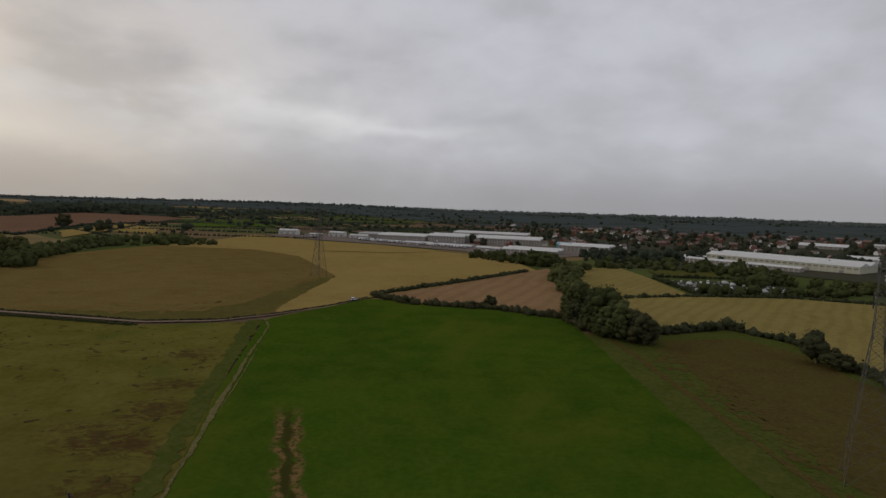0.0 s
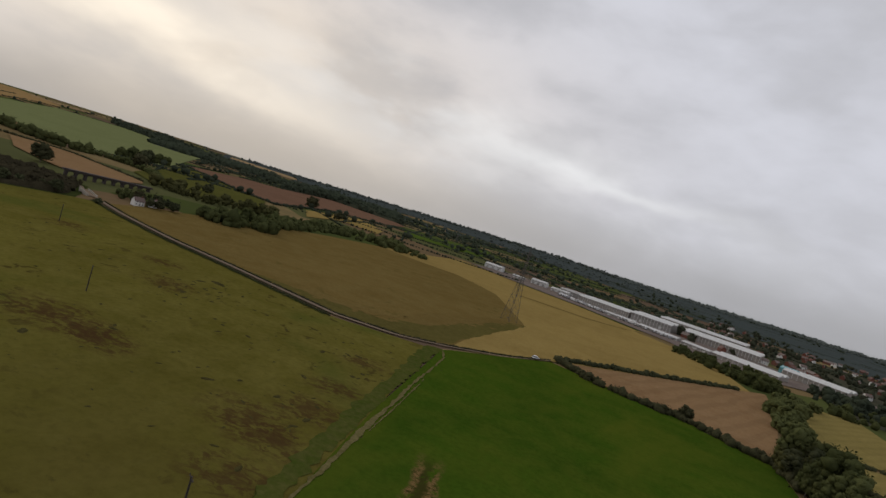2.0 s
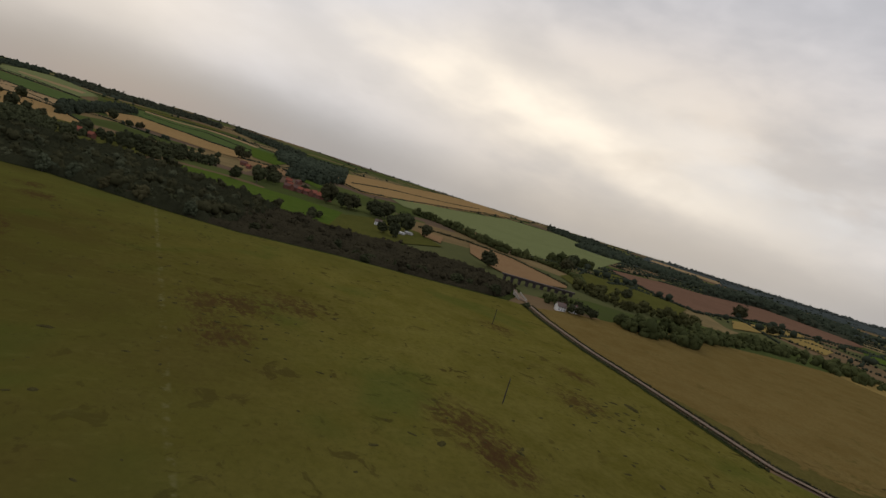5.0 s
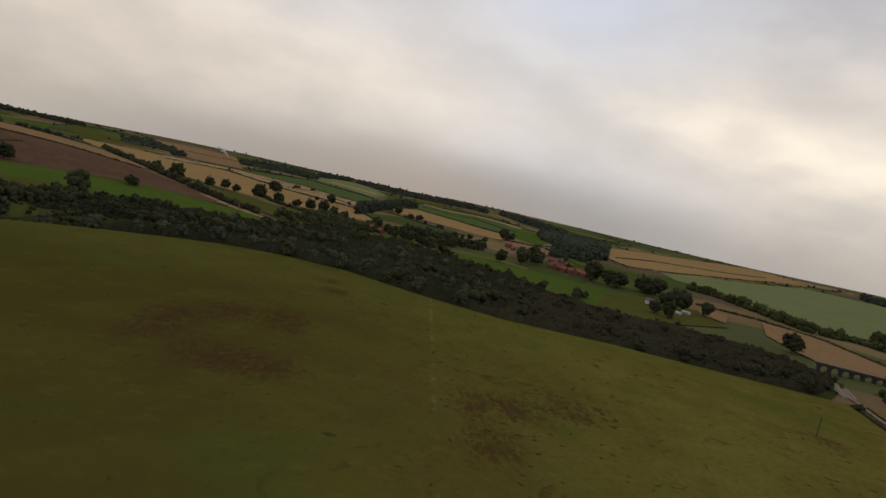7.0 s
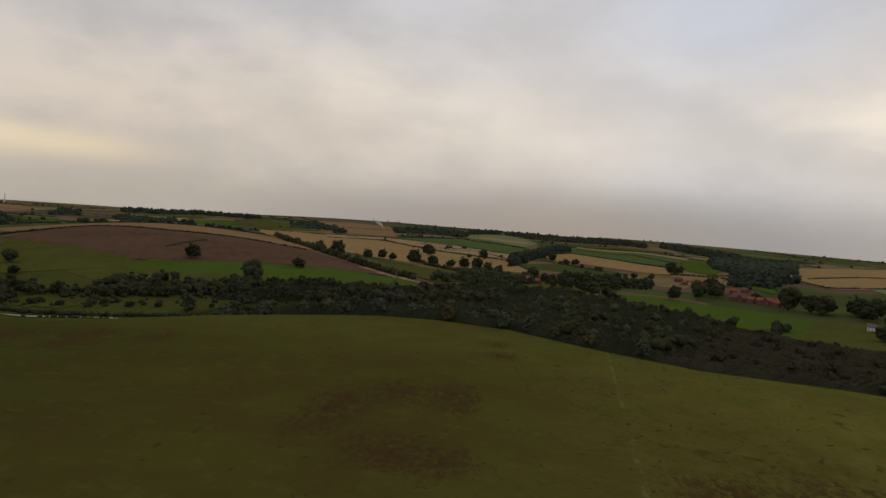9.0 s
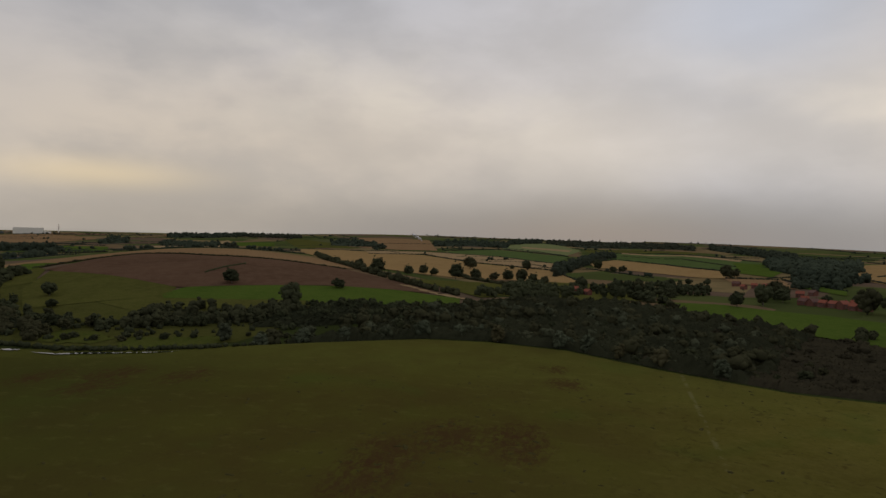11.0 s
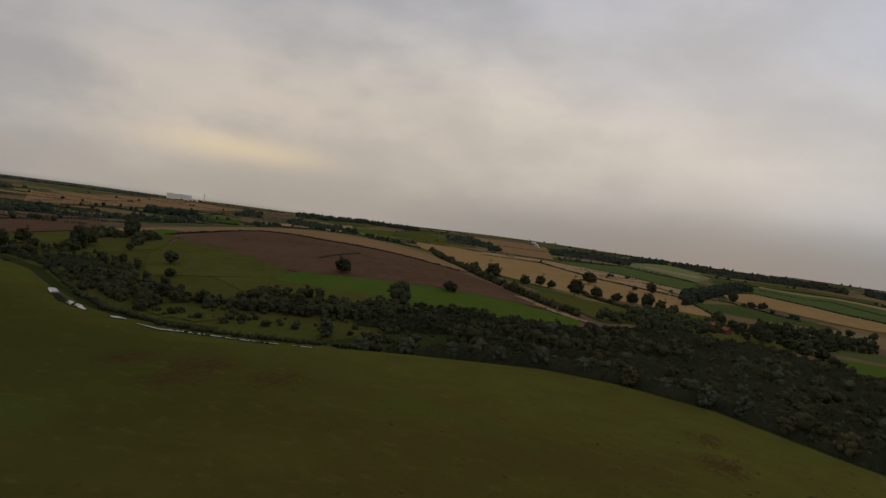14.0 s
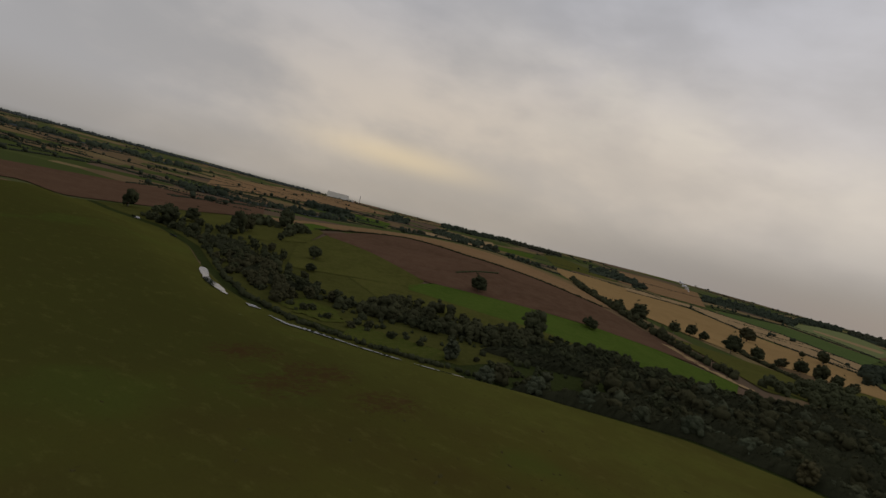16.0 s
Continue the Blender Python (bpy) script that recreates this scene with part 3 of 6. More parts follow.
field("tan_hill", "pale tan stubble along the hill crest", [(-700, -790), (-860, -800), (-1120, -790), (-1180, -620), (-1150, -480), (-960, -325)],
      [(-660, -640), (-780, -632), (-856, -622), (-860, -505), (-908, -420), (-938, -332)], TAN, 0.4, 16.0)
field("olive_slope", "olive rough meadow on the slope", [(-525, -455), (-590, -530), (-690, -600)], [(-620, -385), (-655, -400), (-680, -500)], OLIVE, 0.3, 10.0)
field("bright_slope", "bright green grass strip under the ploughed hill", [(-622, -392), (-660, -395), (-730, -320), (-785, -262), (-820, -205), (-825, -130)],
      [(-610, -380), (-645, -310), (-672, -275), (-700, -180), (-745, -115)], BRIGHT, 0.3, 10.0)
blotches("sandy_track", "pale sandy bank beside the hill hedge", [(-868, -215), (-838, -165), (-822, -120)], 90, 3.0, 3.0, PALE_STUBBLE, 12, 0.6, "earth")
field("brown_flat", "dull brown ploughed field by the river bend", [(-250, -1100), (-640, -1165), (-1030, -1230)], [(-300, -790), (-470, -775), (-700, -760)], EARTH, 0.4, 20.0)
field("olive_flat", "olive meadow by the river bend", [(-535, -700), (-640, -750), (-735, -690)], [(-545, -570), (-620, -550), (-690, -610)], OLIVE, 0.3, 12.0)
field("green_flat", "bright green meadow behind the river trees", [(-690, -690), (-760, -720)], [(-670, -630), (-740, -640)], BRIGHT, 0.55, 12.0)
field("stubble_south", "tan stubble field among distant hedges", [(-1108, -1648), (-1604, -1909), (-2319, -2258)], [(-1591, -2462), (-2300, -2900), (-2867, -2789)], TAN, 0.8, 60.0)
field("stubble_south_2", "pale stubble field behind the hill", [(-1500, -1180), (-2177, -1700)], [(-2000, -1180), (-3000, -1900)], PALE_STUBBLE, 0.8, 60.0)
field("cottage_meadow", "dull green meadow beside the farm trees", [(-800, 262), (-700, 272), (-640, 335)], [(-840, 400), (-760, 430), (-660, 415)], OLIVE, 0.45, 14.0)
field("village_paddock", "olive paddock under the village trees", [(-900, -110), (-930, 0), (-1000, 100)], [(-1260, -90), (-1320, 10), (-1300, 110)], OLIVE, 0.45, 20.0)
field("village_green", "bright green meadow before the village", [(-1000, 110), (-1015, 200), (-930, 300), (-840, 345)], [(-860, 148), (-760, 225), (-720, 262), (-700, 280)], BRIGHT, 0.5, 14.0)
field("gold_field", "golden stubble field rising beyond the tree line", [(-2465, -1196), (-2617, -1121), (-2380, -770), (-2365, -615), (-1944, -324), (-1741, -74), (-1389, -3)], [(-1992, -944), (-1182, -476), (-1102, -375), (-1162, -322), (-1155, -278), (-1173, -220), (-1287, -123), (-1302, -2)], ORANGE, 0.5, 45.0)
field("gold_strip", "pale golden stubble strip between thin hedges", [(-2595, -950), (-2638, -679), (-2419, -326), (-2097, -85)], [(-2359, -838), (-2408, -627), (-2007, -336), (-1789, -77)], PALE_STUBBLE, 0.7, 45.0)
field("tan_rise", "pinkish tan stubble on the far rise", [(-3684, -1417), (-3736, -1171), (-3704, -958)], [(-2864, -1085), (-2747, -844), (-2760, -660)], TAN, 0.6, 45.0)
field("green_rise", "green meadow below a far wood", [(-3342, -1763), (-3332, -1593), (-3097, -1325)], [(-2623, -1292), (-2716, -1167), (-2767, -1046)], OLIVE, 0.6, 45.0)
field("dark_green_crop", "dark green crop strip on the far slope", [(-2734, -614), (-2966, -408), (-2567, -66)], [(-2572, -550), (-2384, -320), (-2097, -85)], GREEN_FAR, 0.6, 45.0)
field("pale_green_strip", "pale green strip below the skyline wood", [(-3364, -422), (-3846, -332), (-3728, -188), (-3077, -24)], [(-3071, -410), (-2873, -240), (-2635, -80)], PALE_GREEN, 0.8, 45.0)
field("straw_line", "thin straw strip across the far green slope", [(-3298, -339), (-3092, -71)], [(-3186, -326), (-2935, -79)], PALE_STUBBLE, 1.2, 45.0)
field("gold_field_2", "golden stubble field behind the village trees", [(-2244, 15), (-2482, 113), (-2277, 268), (-1852, 385)], [(-1983, 36), (-1912, 120), (-1796, 212), (-1649, 318), (-1645, 358)], ORANGE, 0.6, 45.0)
field("green_slope_far", "green pasture on the far slope", [(-2932, 94), (-3030, 307), (-2757, 452), (-2380, 636)], [(-2495, 83), (-2341, 275), (-1911, 397), (-1875, 430)], GREEN_FAR, 0.6, 45.0)
field("green_slope_far_2", "green pasture under the skyline woods", [(-3245, -21), (-3384, 260), (-3045, 499)], [(-2957, 8), (-3074, 311), (-2835, 443)], OLIVE, 0.6, 45.0)
field("straw_line_2", "thin straw strip across the far green slope", [(-3029, 159), (-2846, 400), (-2561, 574)], [(-2937, 155), (-2774, 391), (-2423, 533)], PALE_STUBBLE, 1.3, 45.0)
field("bright_paddock", "bright green paddock behind the village", [(-2357, 496), (-2209, 651)], [(-1780, 395), (-1612, 425)], BRIGHT, 0.9, 45.0)
field("tan_strip_village", "tan stubble strip behind the village roofs", [(-1643, 328), (-1511, 418)], [(-1495, 319), (-1284, 382)], TAN, 0.7, 25.0)
field("green_village", "green meadow beside the village", [(-1522, 442), (-1230, 436)], [(-1325, 392), (-1150, 406)], BRIGHT, 0.7, 25.0)
field("hedge_meadow", "dull green meadow behind the hedge trees", [(-950, -240), (-1094, -164), (-1145, -77)], [(-924, -187), (-851, -104), (-1016, -90)], OLIVE, 0.5, 25.0)
field("tan_left", "orange tan stubble field on the plain", [(-2529, -2961), (-2965, -3168), (-2662, -2446)], [(-1882, -2156), (-2130, -2170), (-2565, -2351)], TAN, 0.7, 45.0)
field("green_left", "green meadows among trees on the plain", [(-1907, -2031), (-1997, -1746)], [(-1443, -1611), (-1350, -1143)], BRIGHT, 0.6, 45.0)
field("pink_left", "greyish pink stubble on the plain", [(-3264, -3411), (-3351, -3028)], [(-2907, -3021), (-3061, -2753)], PINK, 0.7, 45.0)
field("pink_mid", "greyish pink stubble below the far wood", [(-3623, -2841), (-3655, -2597)], [(-3140, -2407), (-3157, -2208)], TAN, 0.7, 45.0)
field("green_mid", "green meadow behind the hill crest", [(-2811, -1853), (-2964, -1603)], [(-2479, -1592), (-2623, -1408)], BRIGHT, 0.6, 45.0)
field("wheat_north", "golden stubble field beyond the village", [(-2532, 941), (-2786, 1181), (-3143, 1593), (-4021, 2620), (-2846, 2090)], [(-1684, 600), (-1369, 577), (-1501, 753), (-1795, 1037), (-2510, 1691), (-2733, 2002)], ORANGE, 0.6, 45.0)
field("crop_north", "wide pale green crop field", [(-1523, 715), (-1742, 1008), (-2608, 1902), (-2358, 2141), (-1635, 1765)], [(-1272, 646), (-1193, 691), (-1037, 713), (-829, 675), (-832, 833), (-1369, 1477)], PALE_GREEN, 0.6, 45.0)
field("tan_north", "tan stubble strip beside the river scrub", [(-765, 520), (-743, 545), (-676, 559), (-541, 521)], [(-647, 449), (-574, 432), (-535, 429), (-509, 449), (-523, 504)], TAN, 0.6, 12.0)
field("tan_north_2", "tan stubble corner beside the farm trees", [(-794, 446), (-758, 470)], [(-732, 421), (-689, 428)], TAN, 0.6, 12.0)
field("pink_field", "reddish ploughed field on the far slope", [(-974, 1026), (-985, 1223), (-943, 1316), (-1003, 1664), (-847, 1731), (-676, 1533)], [(-926, 984), (-720, 876), (-593, 831), (-672, 1133), (-619, 1278), (-649, 1471)], PINK, 0.6, 25.0)
field("pink_field_2", "small reddish stubble field on the far slope", [(-1833, 2001), (-1331, 1750)], [(-1427, 1592), (-1041, 1291)], TAN, 0.6, 45.0)
field("meadow_north", "green meadow behind the bridge house", [(-635, 590), (-940, 998), (-699, 852), (-596, 812)], [(-574, 558), (-505, 544), (-481, 569), (-509, 682)], OLIVE, 0.6, 25.0)
field("straw_strip", "yellow straw strip beside a hedge", [(-592, 920), (-641, 1194), (-507, 1065)], [(-511, 802), (-541, 959), (-464, 955)], WHEAT, 0.7, 25.0)
field("pale_plain", "pale hazy stubble strips on the distant plain", [(-3499, 2357), (-3275, 2420), (-3160, 2900)], [(-3175, 2165), (-2998, 2243), (-3000, 2780)], PALE_STUBBLE, 1.2, 60.0)
field("pale_plain_2", "pale hazy stubble strip on the distant plain", [(-2551, 2970), (-2089, 3025)], [(-2305, 2690), (-1869, 2714)], PALE_STUBBLE, 1.2, 60.0)
field("pale_plain_3", "pale hazy stubble strip on the distant plain", [(-1578, 2300), (-1330, 2905)], [(-1300, 2000), (-1150, 2500)], PALE_GREEN, 1.2, 60.0)
field("green_plain", "green meadows among hedges on the plain", [(-572, 1303), (-485, 1803)], [(-506, 1178), (-394, 1369)], BRIGHT, 0.8, 25.0)


def water():
    m, t, s = material("river_water", 0.06)
    s.inputs[0].default_value = (0.02, 0.025, 0.02, 1)
    s.inputs["Specular IOR Level"].default_value = 1.0
    relief(t, s, fbm(t, place_of(t), 0.8, 3, 0.5), 0.05, 0.1)
    return m


# the river lies a little under its banks: open reaches show between the bushes
def reach(line, wide, seed, label):
    rng = np.random.RandomState(seed)
    n = max(10, int(length(line) / 2.5))
    mid = resample(line, n)
    way = np.gradient(mid, axis=0)
    side = np.c_[-way[:, 1], way[:, 0]] / np.hypot(*way.T)[:, None]
    s = np.linspace(0, 1, n)
    w = wide * (0.25 + 0.75 * np.sin(np.pi * s) ** 0.6) * (0.85 + 0.3 * np.sin(s * 9 + seed)) + rng.uniform(-0.12, 0.12, n) * wide
    rows = [mid + side * (w * k)[:, None] for k in (-1.0, -0.3, 0.3, 1.0)]
    v = [(*p, level(*p) + 0.55) for p in np.concatenate(rows)]
    f = [(k * n + i, k * n + i + 1, (k + 1) * n + i + 1, (k + 1) * n + i) for k in range(3) for i in range(n - 1)]
    if np.cross(np.subtract(v[1], v[0]), np.subtract(v[n], v[0]))[2] < 0:
        f = [q[::-1] for q in f]
    tagged(new("river", mesh("river", v, f, WATER, smooth_shade=True)), label, "water", kind="structure")


WATER = water()
reach([(-437, -440), (-426, -418), (-418, -398), (-414, -366)], 5.0, 1, "open bend of the slow river reflecting the sky")
reach([(-479, -668), (-477, -645)], 2.6, 2, "short glint of the river between bushes")
reach([(-474, -572), (-471, -552)], 2.2, 3, "short glint of the river between bushes")
reach([(-419, -350), (-422, -338)], 2.2, 4, "short glint of the river between bushes")
reach([(-420, -326), (-422, -308), (-430, -296), (-444, -266), (-458, -242)], 1.7, 5, "narrow shining reach of the river along the bank")
reach([(-462, -236), (-472, -222), (-484, -206)], 0.8, 6, "narrow shining reach of the river along the bank")


def tufts(seed):
    """Tussocks and thistle clumps in the pasture: low ragged cushions, in loose colonies."""
    rng = np.random.RandomState(seed)
    homes = [(-275, -45, 26), (-305, -30, 24), (-256, -5, 22), (-275, 105, 26), (-230, 92, 22), (-155, 145, 26), (-186, 230, 14), (-430, 40, 30), (-430, 95, 30), (-390, 140, 40), (-330, 200, 40),
             (-240, 210, 50), (-150, 230, 40), (-100, 220, 24), (-82, 170, 18), (-330, 0, 40), (-380, -120, 60), (-250, -120, 60), (-420, -30, 50), (-200, 40, 60)]
    vs, fs = [], []
    for k in range(900):
        cx, cy, sp = homes[rng.randint(len(homes))]
        x, y = cx + rng.normal(0, sp), cy + rng.normal(0, sp)
        if x > -62 or y > 282 or x < -470:
            continue
        r, n = math.exp(rng.normal(-1.0, 0.45)), len(vs)
        a, long = rng.uniform(0, math.pi), rng.uniform(1.2, 3.2)
        for ring, rad, hh in ((0, 1.0, 0.0), (1, 0.6, 0.30)):
            for j in range(7):
                b = j * 2 * math.pi / 7
                q = r * rad * rng.uniform(0.7, 1.25)
                dx, dy = math.cos(b) * q * long, math.sin(b) * q
                px, py = x + dx * math.cos(a) - dy * math.sin(a), y + dx * math.sin(a) + dy * math.cos(a)
                vs.append((px, py, level(px, py) + hh * r * rng.uniform(0.6, 1.3)))
        fs += [(n + j, n + (j + 1) % 7, n + 7 + (j + 1) % 7, n + 7 + j) for j in range(7)] + [tuple(range(n + 7, n + 14))]
    return tagged(new("tussocks", mesh("tussocks", vs, fs, TUFT)), "dark brown tussocks and weeds scattered in the pasture", "grass", kind="stuff")


TUFT = soil("tussock_grass", (0.048, 0.041, 0.013), (0.060, 0.052, 0.016), (0.074, 0.066, 0.022), 0.2, 1.5)
tufts(9)


# ---- growing things ----
def ico(subdivisions):
    bm = bmesh.new()
    bmesh.ops.create_icosphere(bm, subdivisions=subdivisions, radius=1.0)
    v = np.array([p.co[:] for p in bm.verts])
    f = np.array([[p.index for p in q.verts] for q in bm.faces])
    bm.free()
    return v, f


ICO = {1: ico(1), 2: ico(2)}


def clumps(centres, radii, rng, sub=1, rough=0.28, squash=0.85):
    """Many lumpy bodies of leaves as one set of points and triangles."""
    bv, bf = ICO[sub]
    centres, radii = np.asarray(centres, float), np.asarray(radii, float)
    k, n = len(centres), len(bv)
    jag = 1 + rng.uniform(-rough, rough, (k, n, 1))
    v = bv[None] * jag * radii[:, None, None]
    v[..., 2] *= squash
    ang = rng.uniform(0, 2 * np.pi, k)
    c, s = np.cos(ang)[:, None], np.sin(ang)[:, None]
    v = np.stack([v[..., 0] * c - v[..., 1] * s, v[..., 0] * s + v[..., 1] * c, v[..., 2]], -1) + centres[:, None]
    f = bf[None] + (np.arange(k) * n)[:, None, None]
    return v.reshape(-1, 3), f.reshape(-1, 3)


def sprays(centres, radii, rng, each, size):
    """Loose leafy sprays standing out of the clumps: small bent pairs of triangles."""
    k = len(centres)
    d = rng.normal(size=(k, each, 3))
    d /= np.linalg.norm(d, axis=-1, keepdims=True)
    p = np.asarray(centres)[:, None] + d * np.asarray(radii)[:, None, None] * rng.uniform(0.85, 1.22, (k, each, 1))
    p = p.reshape(-1, 3)
    a = rng.normal(size=p.shape)
    a /= np.linalg.norm(a, axis=-1, keepdims=True)
    b = np.cross(a, rng.normal(size=p.shape))
    b /= np.linalg.norm(b, axis=-1, keepdims=True)
    s = size * rng.uniform(0.6, 1.4, (len(p), 1))
    v = np.stack([p - a * s, p + b * s * 0.6, p + a * s, p - b * s * 0.6], 1).reshape(-1, 3)
    i = np.arange(len(p))[:, None] * 4
    return v, np.concatenate([i + [0, 1, 2], i + [0, 2, 3]])


def joined(*sets):
    vs, fs, n = [], [], 0
    for v, f in sets:
        vs.append(np.asarray(v))
        fs.append(np.asarray(f) + n)
        n += len(v)
    return np.concatenate(vs), np.concatenate(fs)


def fast_mesh(name, v, f, mat, shade=False):
    me = bpy.data.meshes.new(name)
    me.vertices.add(len(v))
    me.vertices.foreach_set("co", np.asarray(v, np.float32).ravel())
    me.loops.add(f.size)
    me.loops.foreach_set("vertex_index", np.asarray(f, np.int32).ravel())
    me.polygons.add(len(f))
    me.polygons.foreach_set("loop_start", np.arange(0, f.size, 3, dtype=np.int32))
    me.materials.append(mat)
    me.update(calc_edges=True)
    me.validate()
    if shade:
        me.shade_smooth()
    return me


def limb(a, b, ra, rb, sides=6):
    a, b = np.array(a, float), np.array(b, float)
    z = (b - a) / np.linalg.norm(b - a)
    x = np.cross(z, (0.3, 1, 0.1))
    x /= np.linalg.norm(x)
    y = np.cross(z, x)
    t = np.arange(sides) * 2 * np.pi / sides
    ring = np.cos(t)[:, None] * x + np.sin(t)[:, None] * y
    v = np.concatenate([a + ring * ra, b + ring * rb])
    f = []
    for i in range(sides):
        j = (i + 1) % sides
        f += [(i, j, sides + j), (i, sides + j, sides + i)]
    f += [(sides, sides + i, sides + i + 1) for i in range(1, sides - 1)]
    return v, np.array(f)


def tree(label, seed, high, wide, mat, trunk=0.14, lobes=30, bumps=0.18, group="", name="tree"):
    """A broadleaf tree: tapering trunk and limbs; a lopsided dome of leaf clumps on uneven boughs, with gaps and many loose sprays."""
    rng = np.random.RandomState(seed)
    root = tagged(new(name), label, "tree", group)
    fork = high * trunk
    mid = np.array([0, 0, fork + (high - fork) * 0.42])
    semi = np.array([wide * 0.40, wide * rng.uniform(0.34, 0.42), (high - fork) * 0.46])
    boughs = rng.normal(size=(6, 3))
    boughs /= np.linalg.norm(boughs, axis=1, keepdims=True)
    swell = rng.uniform(-0.42, 0.34, 6)
    cores = [mid] + [mid + semi * d for d in rng.uniform(-0.45, 0.45, (5, 3))]
    core_r = [wide * 0.26] + [wide * rng.uniform(0.14, 0.24) for _ in range(5)]
    cc, cr = [], []
    for i in range(lobes):
        z = 1 - 1.75 * (i + 0.5) / lobes
        a = i * 2.39996 + rng.uniform(-0.5, 0.5)
        q = math.sqrt(max(0.0, 1 - z * z))
        d = np.array([math.cos(a) * q, math.sin(a) * q, z])
        reach_out = 1 + (np.maximum(boughs @ d, 0) ** 3 * swell).sum() + rng.uniform(-0.30, 0.20)
        cc.append(mid + semi * d * reach_out)
        cr.append(wide * rng.uniform(0.38, 1.30) * bumps)
    extra = [c + rng.normal(size=3) * wide * 0.10 for c in cc]
    crown = joined(clumps(cores, core_r, rng, 2, 0.26, min(1.3, (high - fork) / wide)), clumps(cc, cr, rng, 1, 0.38), clumps(extra, np.array(cr) * 0.45, rng, 1, 0.4),
                   sprays(cc, cr, rng, 34, wide * 0.026), sprays(extra, np.array(cr) * 0.6, rng, 14, wide * 0.022))
    bits = [limb((0, 0, -0.6), (0, 0, fork + high * 0.15), high * 0.030, high * 0.020, 7)]
    for p in cc[lobes // 3::5]:
        bits.append(limb((0, 0, fork * rng.uniform(0.8, 1.6)), p, high * 0.014, high * 0.004, 5))
    for nm, (v, f), m in (("trunk", joined(*bits), BARK), ("crown", crown, mat)):
        new(nm, fast_mesh(nm, v, f, m, True)).parent = root
    return root


def at(x, y, turn=0.0, size=1.0, tall=1.0, lift=0.0):
    return pose(x, y, level(x, y) + lift, 0, 0, turn) @ Matrix.Diagonal((size, size, size * tall, 1))


def grow(kinds, spots, seed, lo=0.8, hi=1.2):
    """Plants copies of the given trees at places in plan; the first of each kind is used up as well."""
    rng = random.Random(seed)
    for x, y, *size in spots:
        k = rng.choice(kinds)
        m = at(x, y, rng.uniform(0, 360), (size[0] if size else 1.0) * rng.uniform(lo, hi), rng.uniform(0.88, 1.15))
        if k.get("used"):
            copy_thing(k, m)
        else:
            k["used"] = 1
            k.matrix_basis = m


def hedge(label, line, high, wide, mat=None, seed=1, gap=0.0, name="hedge", sub=1, step=0.55):
    """A hedge: overlapping clumps along a line, uneven in height, with loose sprays."""
    rng = np.random.RandomState(seed)
    n = max(3, int(length(line) / (wide * step)))
    p = resample(line, n)
    keep = rng.uniform(size=n) > gap
    p = p[keep] + rng.normal(0, wide * 0.18, (keep.sum(), 2))
    grow_h = high * (0.85 + 0.22 * np.sin(np.arange(len(p)) * 0.37 + seed) * np.sin(np.arange(len(p)) * 0.11) + rng.uniform(-0.15, 0.3, len(p)))
    cs, rs = [], []
    for (x, y), h in zip(p, grow_h):
        z = level(x, y)
        r = wide * rng.uniform(0.42, 0.66)
        for k in np.arange(r * 0.5, max(h - r * 0.4, r * 0.6), r * 0.9):
            cs.append((x + rng.normal(0, wide * 0.1), y + rng.normal(0, wide * 0.1), z + k))
            rs.append(r * rng.uniform(0.8, 1.1))
    v, f = joined(clumps(cs, rs, rng, sub, 0.32, 0.9), sprays(cs, rs, rng, 7, wide * 0.13))
    return tagged(new(name, fast_mesh(name, v, f, mat or LEAF, True)), label, "hedge", kind="stuff")


def between(a, b, n, seed, lo=0.0, hi=1.0, start=0.0, end=1.0):
    """Random places between two lines in plan."""
    rng = np.random.RandomState(seed)
    p, q = resample(a, 400), resample(b, 400)
    i = (rng.uniform(start, end, n) * 399).astype(int)
    s = rng.uniform(lo, hi, n)[:, None]
    return p[i] * (1 - s) + q[i] * s


def canopy(label, spots, high, wide, mat, seed=1, sub=1, lumps=4, name="woodland", leafy=14, squash=1.0):
    """A wood seen as one mass: overlapping crowns that rise and sink in broad swells, with smaller clumps and sprays about each."""
    rng = np.random.RandomState(seed)
    cs, rs, small, sr = [], [], [], []
    for x, y in spots:
        swell = 1.0 + 0.55 * noise.noise(Vector((x / (wide * 6), y / (wide * 6), seed))) + 0.25 * noise.noise(Vector((x / (wide * 2), y / (wide * 2), seed + 9)))
        z, k = level(x, y), swell * math.exp(rng.normal(-0.06, 0.32))
        h, w = high * min(k, 1.7), wide * min(max(k, 0.6), 1.5)
        r = w * 0.42
        cs.append((x, y, z + max(h - r * 0.8 * squash, r * 0.5 * squash)))
        rs.append(r)
        cs.append((x + rng.normal(0, w * 0.15), y + rng.normal(0, w * 0.15), z + h * 0.3))
        rs.append(r * 0.95)
        for _ in range(lumps * (4 if sub > 1 else 1)):
            d = rng.normal(size=3)
            d[2] = abs(d[2]) * 0.8
            d /= np.linalg.norm(d)
            d[2] *= squash
            small.append(np.array(cs[-2]) + d * r * rng.uniform(0.6, 1.15))
            sr.append(r * rng.uniform(0.14, 0.5))
    parts = [clumps(cs, np.array(rs) * (0.9 if sub > 1 else 1.0), rng, sub, 0.34, squash), clumps(small, sr, rng, 1, 0.4, 0.95)]
    if leafy:
        parts.append(sprays(small, sr, rng, leafy, wide * 0.042))
    v, f = joined(*parts)
    return tagged(new(name, fast_mesh(name, v, f, mat, True)), label, "woodland", kind="stuff")


